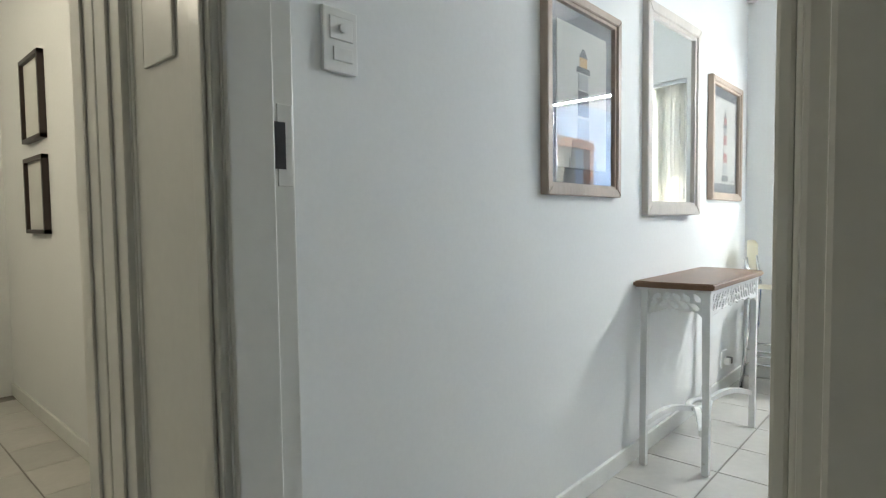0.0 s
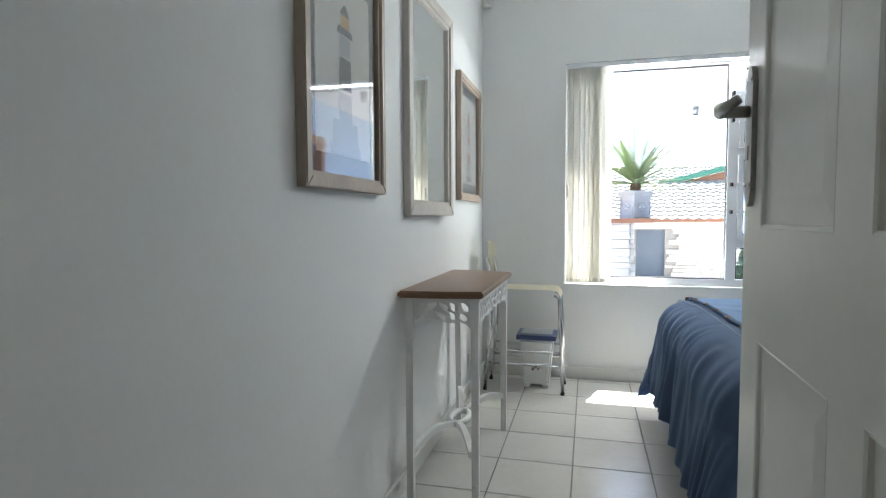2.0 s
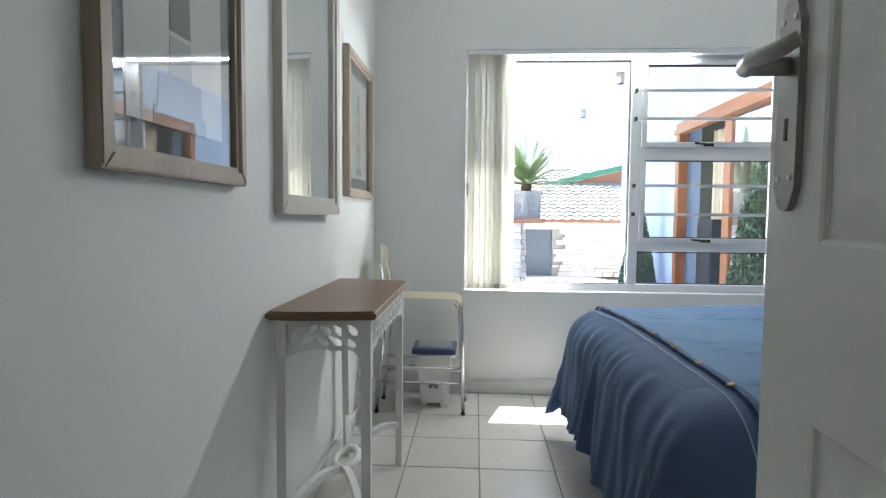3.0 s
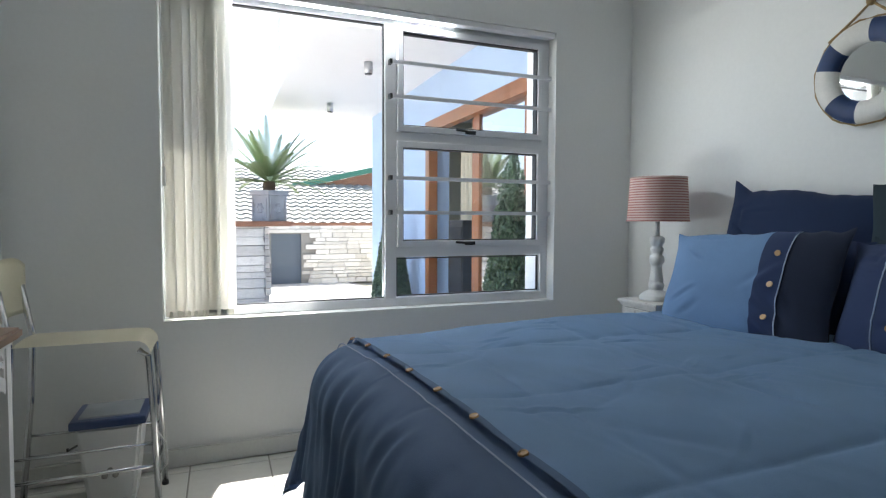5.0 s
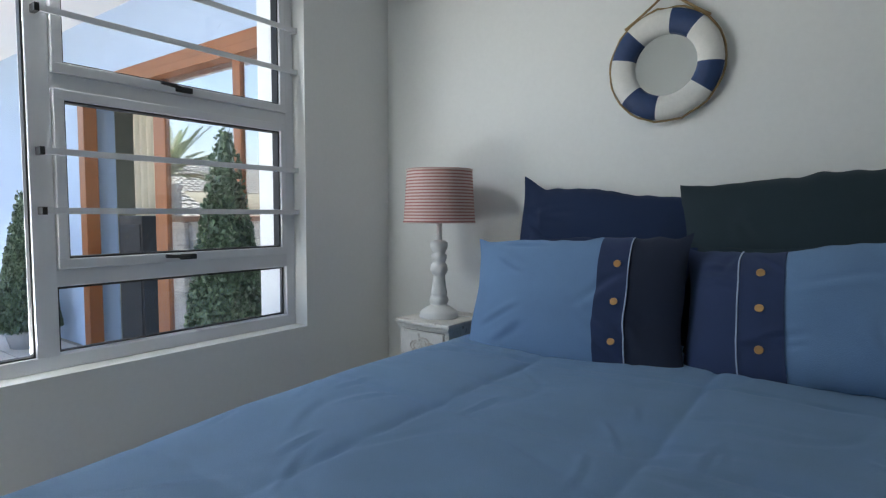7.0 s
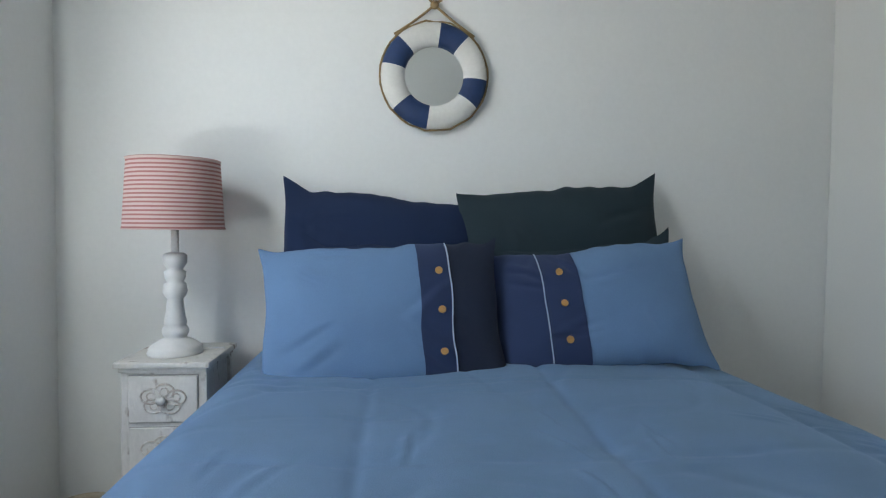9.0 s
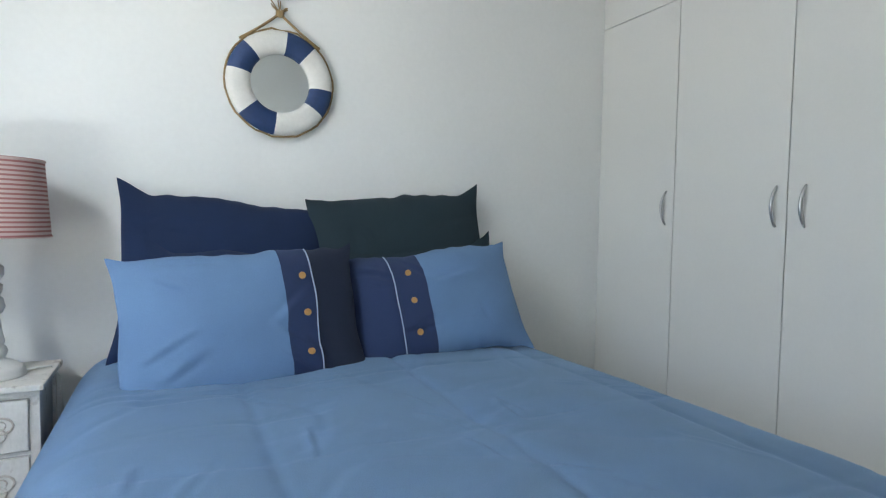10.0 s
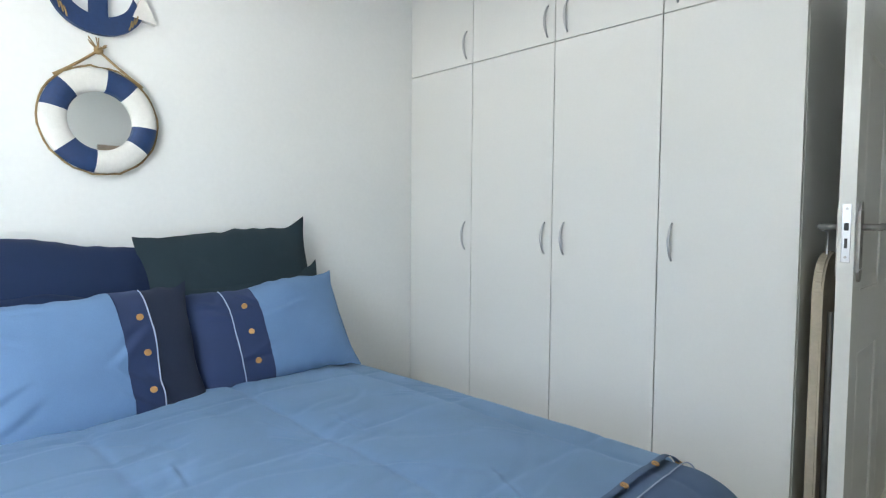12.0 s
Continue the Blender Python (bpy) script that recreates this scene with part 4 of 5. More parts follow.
part("rim_rope", tube(bmesh.new(), pts, 0.0036, 6, True), ROPE, ring, "thin jute rope round the rim", True)
for sx in (1, -1):
    p0 = Vector((sx * 0.135, 0.028, 0.135))
    p1 = Vector((0.0, 0.012, 0.242))
    pts = [p0.lerp(p1, k / 10) + Vector((0, 0, -0.004 * math.sin(math.pi * k / 10))) for k in range(11)]
    part("hanging_rope", tube(bmesh.new(), pts, 0.0045, 6), ROPE, ring, "jute hanging rope", True)
b = bmesh.new()
bmesh.ops.create_icosphere(b, subdivisions=2, radius=0.015, matrix=Matrix.Translation((0, 0.015, 0.242)))
rr = random.Random(4)
for k in range(12):
    rod(b, (0, 0.015, 0.242), (rr.uniform(-0.04, 0.04), 0.015 + rr.uniform(-0.005, 0.02), 0.242 + rr.uniform(0.008, 0.045)), 0.002, seg=5)
part("rope_knot", b, ROPE, ring, "frayed rope knot")
part("nail", rod(bmesh.new(), (0, 0, 0.25), (0, 0.03, 0.25), 0.002, seg=6), CHROME, ring)

anchor = thing("wooden_anchor", "navy painted wooden anchor ornament with white tips and rope", "wall ornament", "", (2.555, YS, 1.855))
pts = []
for k in range(25):
    a = math.pi * (0.06 + 0.88 * k / 24)
    pts.append((0.145 * math.cos(a), 0.125 - 0.125 * math.sin(a)))
outer = pts
inner = [(0.112 * math.cos(math.pi * (0.06 + 0.88 * k / 24)), 0.168 - 0.108 * math.sin(math.pi * (0.06 + 0.88 * k / 24))) for k in range(25)]
b = prism(bmesh.new(), outer + inner[::-1], 0.004, 0.026)
bmesh.ops.bevel(b, geom=[e for e in b.edges if e.calc_length() > 0.001 and abs(e.verts[0].co.y - e.verts[1].co.y) < 1e-6], offset=0.004, segments=2, affect="EDGES")
part("curved_arm", b, RINGB, anchor, smooth=False)
part("shank", boxm(-0.03, 0.03, 0.005, 0.025, 0.03, 0.4, 0.008), RINGB, anchor)
part("stock", boxm(-0.1, 0.1, 0.0055, 0.0245, 0.31, 0.34, 0.005), RINGW, anchor, "white painted crossbar")
for sx in (1, -1):
    fl = prism(bmesh.new(), [(sx * 0.105, 0.085), (sx * 0.185, 0.075), (sx * 0.14, 0.175)], 0.003, 0.028)
    part("fluke", fl, RINGW, anchor, "white painted fluke")
    b = bmesh.new()
    for k in range(3):
        c = Vector((sx * (0.098 + 0.01 * k), 0.015, 0.052 + 0.012 * k))
        tube(b, [c + Vector((0.006 * sx * math.cos(q * math.pi / 6), 0.016 * math.sin(q * math.pi / 6), 0.026 * math.cos(q * math.pi / 6) * 0.8)) for q in range(12)], 0.003, 5, True)
    part("rope_wrap", b, ROPE, anchor, "jute rope wrap", True)

# ---- pictures and mirror on the picture wall ----


def framed(name, label, category, x0, x1, z0, z1, w, depth, frame_mat):
    ob = thing(name, label, category, "", (0, YN, 0))
    b = bmesh.new()
    for pts in ([(x0, z0), (x1, z0), (x1 - w, z0 + w), (x0 + w, z0 + w)], [(x1, z0), (x1, z1), (x1 - w, z1 - w), (x1 - w, z0 + w)],
                [(x1, z1), (x0, z1), (x0 + w, z1 - w), (x1 - w, z1 - w)], [(x0, z1), (x0, z0), (x0 + w, z0 + w), (x0 + w, z1 - w)]):
        # moulded section: full depth outside, stepping down to the glass
        for a, c, d in ((0.0, 0.72, depth), (0.72, 1.0, depth * 0.72)):
            (p0, p1, p2, p3) = [Vector((p[0], p[1])) for p in pts]
            q = [p0.lerp(p3, a), p1.lerp(p2, a), p1.lerp(p2, c), p0.lerp(p3, c)]
            prism(b, [(v.x, v.y) for v in q], -d, -0.001)
    bmesh.ops.bevel(b, geom=[e for e in b.edges if all(abs(v.co.y + depth) < 1e-5 for v in e.verts)], offset=0.003, segments=2, affect="EDGES")
    part("frame", b, frame_mat, ob)
    return ob


def lighthouse_print(ob, x0, x1, z0, z1, w, tall):
    part("mount", boxm(x0 + w, x1 - w, -0.006, -0.002, z0 + w, z1 - w), MOUNT_D, ob, "dark grey mount board")
    mx, mz = 0.05, 0.055
    part("print", boxm(x0 + w + mx, x1 - w - mx, -0.009, -0.0062, z0 + w + mz, z1 - w - mz), PAPER, ob, "pale lighthouse print")
    xc = (x0 + x1) / 2
    a, c = z0 + w + mz, z1 - w - mz
    H = c - a

    def blockp(nm, fa, fb, wa, wb, m):
        za, zb = a + fa * H, a + fb * H
        part(nm, prism(bmesh.new(), [(xc - wa, za), (xc + wa, za), (xc + wb, zb), (xc - wb, zb)], -0.0105, -0.0091), m, ob)
    if tall:
        rows = [(0.0, 0.07, 0.1, 0.1, INKPALE), (0.07, 0.2, 0.085, 0.08, INKPALE), (0.2, 0.36, 0.042, 0.04, INKPALE), (0.38, 0.56, 0.04, 0.037, INK), (0.57, 0.68, 0.036, 0.034, INKPALE),
                (0.69, 0.73, 0.05, 0.045, INK), (0.73, 0.8, 0.026, 0.026, INKAMB), (0.8, 0.86, 0.032, 0.006, INK)]
    else:
        rows = [(0.03, 0.1, 0.06, 0.06, INK), (0.12, 0.24, 0.042, 0.04, INKPALE), (0.25, 0.36, 0.038, 0.036, INKRED), (0.37, 0.46, 0.035, 0.033, PAPER), (0.46, 0.57, 0.032, 0.031, INKRED),
                (0.58, 0.66, 0.03, 0.028, INKPALE), (0.66, 0.7, 0.036, 0.034, INK), (0.7, 0.78, 0.022, 0.022, INKRED), (0.78, 0.86, 0.024, 0.004, INK)]
    for r in rows:
        blockp("print_shape", *r)
    part("picture_glass", boxm(x0 + w, x1 - w, -0.0145, -0.0125, z0 + w, z1 - w), PICGLASS, ob, "clear picture glass")


pa = framed("framed_picture", "lighthouse print in a limed wood frame with dark mount", "picture", 1.329, 1.873, 1.122, 1.808, 0.042, 0.03, LIMEWOOD)
lighthouse_print(pa, 1.329, 1.873, 1.122, 1.808, 0.042, True)
mr = framed("wall_mirror", "tall wall mirror in a whitewashed wooden frame", "mirror", 2.14, 2.75, 1.053, 1.975, 0.062, 0.028, WASHWOOD)
part("mirror_glass", boxm(2.14 + 0.06, 2.75 - 0.06, -0.01, -0.004, 1.113, 1.915), MIRROR, mr, "clear mirror glass")
mr.matrix_world = Matrix.Translation((2.14, YN, 0)) @ Matrix.Rotation(radians(-2.2), 4, "Z") @ Matrix.Translation((-2.14, 0, 0))
pb = framed("framed_picture", "red striped lighthouse print in a limed wood frame", "picture", 3.015, 3.60, 1.138, 1.818, 0.042, 0.03, LIMEWOOD)
lighthouse_print(pb, 3.015, 3.60, 1.138, 1.818, 0.042, False)

# ---- light switch, alarm sensor, socket ----
sw = thing("light_switch", "white two-part wall light switch by the door", "light switch", "", (0.519, YN, 1.43))
part("plate", boxm(-0.046, 0.046, -0.012, 0, -0.068, 0.068, 0.004), WHITEP, sw)
part("rocker", boxm(-0.022, 0.03, -0.016, -0.012, -0.045, -0.015, 0.002), WHITEP, sw)
part("inset", boxm(-0.03, 0.032, -0.0145, -0.012, 0.0, 0.048, 0.002), WHITEP, sw)
part("rotary_dimmer", rod(bmesh.new(), (0.0, -0.012, 0.024), (0.0, -0.022, 0.024), 0.009), WHITEP, sw)
pir = thing("alarm_sensor", "small white motion sensor high in the corner", "sensor", "", (XE - 0.03, YN - 0.03, 2.4))
b = boxm(-0.028, 0.028, -0.022, 0.022, 0, 0.1, 0.008)
bmesh.ops.transform(b, matrix=Matrix.Rotation(radians(-45), 4, "Z"), verts=b.verts[:])
part("housing", b, WHITEP, pir)
b = boxm(-0.02, 0.02, -0.026, -0.02, 0.015, 0.055, 0.004)
bmesh.ops.transform(b, matrix=Matrix.Rotation(radians(-45), 4, "Z"), verts=b.verts[:])
part("lens", b, PAPER, pir)
so = thing("wall_socket", "white wall socket with plugs low on the picture wall", "socket", "", (3.36, YN, 0.19))
part("plate", boxm(-0.05, 0.05, -0.01, 0, -0.05, 0.05, 0.004), WHITEP, so)
for sx in (-0.02, 0.022):
    part("plug", boxm(sx - 0.014, sx + 0.014, -0.045, -0.01, -0.03, 0.01, 0.006), BLACKP if sx > 0 else WHITEP, so)

# ---- console table ----
tab = thing("console_table", "white carved console table with a varnished wooden top", "console table")
topo = [(2.05, YN - 0.004), (2.055, 0.93), (2.08, 0.716), (2.855, 0.716), (2.915, 0.93), (2.92, YN - 0.004)]
b = prism(bmesh.new(), topo, 0.75, 0.776, "z")
bmesh.ops.bevel(b, geom=[e for e in b.edges if abs(e.verts[0].co.z - e.verts[1].co.z) < 1e-6], offset=0.006, segments=3, affect="EDGES")
part("tabletop", b, TABTOP, tab, "reddish brown varnished top")
inset = [(2.07, YN - 0.006), (2.095, 0.732), (2.84, 0.732), (2.905, YN - 0.006)]
part("top_moulding", prism(bmesh.new(), inset, 0.738, 0.75, "z"), WHITEWOOD, tab)
LEGS = [((2.04, 0.98), (2.09, 0.995)), ((2.095, 0.746), (2.11, 0.75)), ((2.803, 0.746), (2.825, 0.75)), ((2.87, 0.985), (2.88, 0.995))]
for (fx, fy), (tx, ty) in LEGS:
    b = bmesh.new()
    q = 0.0145
    lo = [b.verts.new((fx + a * 0.013, fy + c * 0.013, 0)) for a, c in ((-1, -1), (1, -1), (1, 1), (-1, 1))]
    hi = [b.verts.new((tx + a * q, ty + c * q, 0.738)) for a, c in ((-1, -1), (1, -1), (1, 1), (-1, 1))]
    b.faces.new(lo[::-1])
    b.faces.new(hi)
    for k in range(4):
        b.faces.new((lo[k], lo[(k + 1) % 4], hi[(k + 1) % 4], hi[k]))
    part("leg", b, WHITEWOOD, tab)


def fretwork(p, q, z0, z1, seed, depth=0.012):
    """A carved apron: a board pierced by leaf-shaped holes, with a scalloped lower edge."""
    p, q = Vector(p), Vector(q)
    L = (q - p).length
    ux = (q - p).normalized()
    nrm = Vector((-ux.y, ux.x))
    nx_, nz_ = max(int(L / 0.004), 20), 26
    rnd = random.Random(seed)
    holes = []
    step = 0.04
    k = 0
    xx = 0.026
    while xx < L - 0.02:
        tilt = (0.75 if xx < L / 2 else -0.75)
        for zz, ln in ((0.72, 0.021), (0.36, 0.024)):
            holes.append((xx + (0.012 if zz < 0.5 else 0), z0 + (z1 - z0) * (zz + rnd.uniform(-0.04, 0.04)), tilt + rnd.uniform(-0.25, 0.25), ln * rnd.uniform(0.8, 1.1), 0.0075))
        xx += step
        k += 1
    b = bmesh.new()

    def edge(s):
        f = abs(s - L / 2) / (L / 2)
        return z0 + (z1 - z0) * (0.1 * (1 - f ** 2) + 0.05 * math.sin(s * 60) - (0.25 * f ** 6))

    def solid(s, z):
        if z < edge(s):
            return False
        if z > z1 - 0.008 or s < 0.01 or s > L - 0.01:
            return True
        for hx, hz, t, ln, wd in holes:
            a = (s - hx) * math.cos(t) + (z - hz) * math.sin(t)
            c = -(s - hx) * math.sin(t) + (z - hz) * math.cos(t)
            if abs(a) < ln and abs(c) < wd * math.sqrt(max(0, 1 - (a / ln) ** 2)) * (1.25 - 0.6 * a / ln):
                return False
        return True
    cell = {}
    zlo = z0 - (z1 - z0) * 0.3
    dz = (z1 - zlo) / nz_
    dx = L / nx_
    for i in range(nx_):
        for j in range(nz_):
            if solid((i + 0.5) * dx, zlo + (j + 0.5) * dz):
                cell[i, j] = True
    vs = {}

    def V(i, j, side):
        key = (i, j, side)
        if key not in vs:
            o = p + ux * (i * dx) + nrm * (depth / 2 * side)
            vs[key] = b.verts.new((o.x, o.y, zlo + j * dz))
        return vs[key]
    for i, j in cell:
        b.faces.new((V(i, j, 1), V(i + 1, j, 1), V(i + 1, j + 1, 1), V(i, j + 1, 1)))
        b.faces.new((V(i, j, -1), V(i, j + 1, -1), V(i + 1, j + 1, -1), V(i + 1, j, -1)))
        for (a, c), e0, e1 in (((i - 1, j), (i, j), (i, j + 1)), ((i + 1, j), (i + 1, j + 1), (i + 1, j)), ((i, j - 1), (i + 1, j), (i, j)), ((i, j + 1), (i, j + 1), (i + 1, j + 1))):
            if (a, c) not in cell:
                b.faces.new((V(*e0, 1), V(*e1, 1), V(*e1, -1), V(*e0, -1)))
    bmesh.ops.smooth_vert(b, verts=b.verts[:], factor=0.5, use_axis_x=True, use_axis_y=True, use_axis_z=True)
    return b


part("front_apron", fretwork((2.12, 0.744), (2.81, 0.744), 0.65, 0.739, 5), WHITEWOOD, tab, "pierced carved apron")
part("end_apron", fretwork((2.108, 0.764), (2.094, 0.98), 0.65, 0.739, 6), WHITEWOOD, tab, "pierced carved apron")
part("end_apron", fretwork((2.83, 0.764), (2.878, 0.98), 0.65, 0.739, 7), WHITEWOOD, tab, "pierced carved apron")
for (a, c) in (((2.085, 0.76), (2.4, 0.885)), ((2.80, 0.755), (2.56, 0.885)), ((2.058, 0.982), (2.4, 0.905)), ((2.868, 0.982), (2.56, 0.905))):
    pts = []
    for k in range(9):
        f = k / 8
        pts.append((a[0] + (c[0] - a[0]) * f, a[1] + (c[1] - a[1]) * f, 0.17 + 0.03 * math.sin(math.pi * f) - 0.01 * f))
    b = bmesh.new()
    d = Vector((c[0] - a[0], c[1] - a[1])).normalized()
    n = Vector((-d.y, d.x)) * 0.011
    rows = []
    for x, y, z in pts:
        rows.append([b.verts.new((x + n.x, y + n.y, z - 0.012)), b.verts.new((x - n.x, y - n.y, z - 0.012)), b.verts.new((x - n.x, y - n.y, z + 0.012)), b.verts.new((x + n.x, y + n.y, z + 0.012))])
    for A, B in zip(rows, rows[1:]):
        for k in range(4):
            b.faces.new((A[k], A[(k + 1) % 4], B[(k + 1) % 4], B[k]))
    b.faces.new(rows[0])
    b.faces.new(rows[-1][::-1])
    part("stretcher", b, WHITEWOOD, tab)
b = tube(bmesh.new(), [(2.48 + 0.085 * math.cos(k * math.pi / 12), 0.895 + 0.04 * math.sin(k * math.pi / 12), 0.165) for k in range(24)], 0.014, 6, True)
part("stretcher_ring", b, WHITEWOOD, tab, smooth=True)

# ---- ivory stool chair and bin ----
SX0, SX1, SY0, SY1, SZ = 3.40, 3.66, 0.503, 0.90, 0.62
st = thing("step_stool", "ivory vinyl kitchen stool with tubular chrome legs", "stool")


def seat_f(u, v):
    y = SY0 + (SY1 - SY0) * u
    z = SZ
    if u < 0.16:
        a = (1 - u / 0.16) * math.pi / 2
        y = SY0 + 0.05 - 0.05 * math.sin(a)
        z = SZ - 0.05 + 0.05 * math.cos(a)
    x = SX0 + (SX1 - SX0) * v
    return (x, y, z + 0.006 * math.sin(math.pi * v))


b = sheet(bmesh.new(), seat_f, 24, 8)
bmesh.ops.solidify(b, geom=b.faces[:], thickness=0.03)
part("seat", b, IVORY, st, "ivory vinyl seat with rolled front", True)


def back_f(u, v):
    x = SX0 - 0.0 + (SX1 - SX0) * u
    z = 0.70 + 0.2 * v
    return (x, 0.925 + 0.02 * math.sin(math.pi * u), z + (0.0 if v < 0.99 else 0.0) - (0.03 * (2 * u - 1) ** 4 if v > 0.5 else 0))


b = sheet(bmesh.new(), back_f, 14, 10)
bmesh.ops.solidify(b, geom=b.faces[:], thickness=0.035)
part("backrest", b, IVORY, st, "ivory vinyl backrest", True)
for x in (SX0 + 0.015, SX1 - 0.015):
    part("front_leg", tube(bmesh.new(), [(x, SY0 + 0.04, SZ - 0.035), (x, SY0 + 0.008, SZ - 0.06), (x, SY0, SZ - 0.2), (x, SY0 - 0.015, 0.012)], 0.011, 10), BRIGHTCHROME, st, smooth=True)
    part("rear_leg", tube(bmesh.new(), [(x, 0.935, 0.80), (x, 0.905, 0.62), (x, 0.915, 0.4), (x, 0.95, 0.012)], 0.011, 10), BRIGHTCHROME, st, smooth=True)
    part("side_rail", tube(bmesh.new(), [(x, SY0 - 0.006, 0.17), (x, 0.945, 0.17)], 0.007, 8), BRIGHTCHROME, st, smooth=True)
    part("side_rail", tube(bmesh.new(), [(x, SY0, 0.25), (x, 0.94, 0.25)], 0.005, 8), BRIGHTCHROME, st, smooth=True)
    for y in (SY0 - 0.015, 0.95):
        part("rubber_foot", rod(bmesh.new(), (x, y, 0), (x, y, 0.014), 0.0125), BLACKP, st)
part("foot_rail", tube(bmesh.new(), [(SX0 + 0.015, SY0 - 0.004, 0.145), (SX1 - 0.015, SY0 - 0.004, 0.145)], 0.008, 8), BRIGHTCHROME, st, smooth=True)
b = tube(bmesh.new(), [(SX0 + 0.015, SY0 - 0.01, 0.3), (SX0 + 0.01, SY0 - 0.04, 0.25), (SX0 + 0.01, SY0 - 0.045, 0.18), (SX0 + 0.015, SY0 - 0.012, 0.13)], 0.003, 6)
part("cord_loop", b, CABLE, st, smooth=True)

bn = thing("pedal_bin", "small white plastic pedal bin with a blue lid", "bin", "", (3.60, 0.652, 0))
b = bmesh.new()
lo = [b.verts.new((a * 0.075, c * 0.075, 0.018)) for a, c in ((-1, -1), (1, -1), (1, 1), (-1, 1))]
hi = [b.verts.new((a * 0.1, c * 0.105, 0.3)) for a, c in ((-1, -1), (1, -1), (1, 1), (-1, 1))]
b.faces.new(lo[::-1])
b.faces.new(hi)
for k in range(4):
    b.faces.new((lo[k], lo[(k + 1) % 4], hi[(k + 1) % 4], hi[k]))
bmesh.ops.bevel(b, geom=b.edges[:], offset=0.012, segments=3, affect="EDGES")
part("body", b, BINW, bn, smooth=False)
lid = part("lid", boxm(-0.115, 0.112, -0.12, 0.12, 0.3, 0.33, 0.008), BINB, bn, "navy blue plastic lid rim")
part("lid_panel", boxm(-0.085, 0.085, -0.095, 0.095, 0.326, 0.336, 0.004), BINTOP, lid, "grey lid panel")
for y in (-0.055, 0.055):
    part("foot", boxm(-0.07, 0.07, y - 0.018, y + 0.018, 0.0, 0.024, 0.004), BINW, bn)
b = bmesh.new()
for y in (-0.017, 0.0, 0.017):
    bmesh.ops.create_icosphere(b, subdivisions=2, radius=0.011, matrix=Matrix.Translation((-0.094, y, 0.125 + (0.014 if y == 0 else -0.004))))
part("emblem", b, PEWTER, bn, "small dark embossed emblem", True)
part("bin_handle", tube(bmesh.new(), [(-0.02, 0.108, 0.22), (-0.1, 0.125, 0.23), (-0.1, 0.125, 0.24)], 0.004, 6), BLACKP, bn)

# skirting cable
b = tube(bmesh.new(), [(XE - 0.018, 0.95 - k * 0.09, 0.083 + 0.006 * math.sin(k * 1.3)) for k in range(27)], 0.003, 6)
tagged(part("loose_cable", b, CABLE, None, "thin white cable lying along the skirting top", True), "", "cable")

# ironing board between wardrobe and door
ib = thing("ironing_board", "folded ironing board with worn beige cover standing behind the door", "ironing board")
out = []
for k in range(13):
    a = math.pi * k / 12
    out.append((0.93 + 0.14 * math.cos(a), 1.02 + 0.12 * math.sin(a)))
out += [(0.79, 0.06), (1.07, 0.06)]
b = prism(bmesh.new(), out, -0.03, 0.0)
bmesh.ops.bevel(b, geom=[e for e in b.edges], offset=0.006, segments=2, affect="EDGES")
part("board", b, CARD, ib)
for x in (0.85, 1.0):
    part("folded_leg", rod(bmesh.new(), (x, 0.008, 0.0), (x, 0.008, 0.95), 0.009), PEWTER, ib)
part("rest_wire", tube(bmesh.new(), [(0.98, -0.012, 1.12), (0.98, -0.012, 1.2), (1.05, -0.012, 1.21)], 0.004, 6), CHROME, ib)

# wicker basket in the corner behind the nightstand
wb = thing("waste_basket", "pale woven wicker basket in the corner by the nightstand", "basket", "", (3.655, -1.72, 0))
for k in range(10):
    z = 0.01 + k * 0.015
    r = 0.07 + 0.015 * k / 9
    b = tube(bmesh.new(), [((r + 0.003 * (1 if (q + k) % 2 else -1)) * math.cos(q * math.pi / 12), (r + 0.003 * (1 if (q + k) % 2 else -1)) * math.sin(q * math.pi / 12), z) for q in range(24)], 0.009, 6, True)
    part("wicker_row", b, CARD, wb, smooth=True)
part("basket_rim", tube(bmesh.new(), [(0.088 * math.cos(q * math.pi / 16), 0.088 * math.sin(q * math.pi / 16), 0.155) for q in range(32)], 0.012, 8, True), CARD, wb, smooth=True)

# ---- outside ----
GZ = -0.15
struct("ground", boxm(XO, 260, -200, 200, GZ - 0.3, GZ - 0.03), SOIL, "open ground beyond the courtyard", "ground")
court = struct("pavement", boxm(XO, 12.6, -2.1, 5.0, GZ - 0.03, GZ - 0.006), MORTAR, "pale paved courtyard", "paving")

BWY = -2.03
bld = thing("blue_house_wing", "pale blue rendered house wing with wooden doors and balcony", "house")
b = boxm(7.62, 10.2, BWY - 0.3, BWY, GZ, 2.7)
box(b, 4.1, 7.62, BWY - 0.3, BWY, 2.2, 2.7)
box(b, 4.1, 4.35, BWY - 0.3, BWY, GZ, 2.2)
part("wall", b, BLUEWALL, bld)
part("inner_wall", boxm(4.1, 10.2, BWY - 3.3, BWY - 3.2, GZ, 2.7), CURTAIN, bld)
part("inner_floor", boxm(4.1, 10.2, BWY - 3.2, BWY - 0.3, GZ - 0.02, GZ + 0.02), TILE, bld)
part("inner_end", boxm(10.1, 10.2, BWY - 3.2, BWY - 0.3, GZ, 2.7), CURTAIN, bld)
part("slab", boxm(4.1, 10.45, BWY - 3.3, -0.45, 2.7, 2.92, 0.01), SLABW, bld, "white balcony slab")
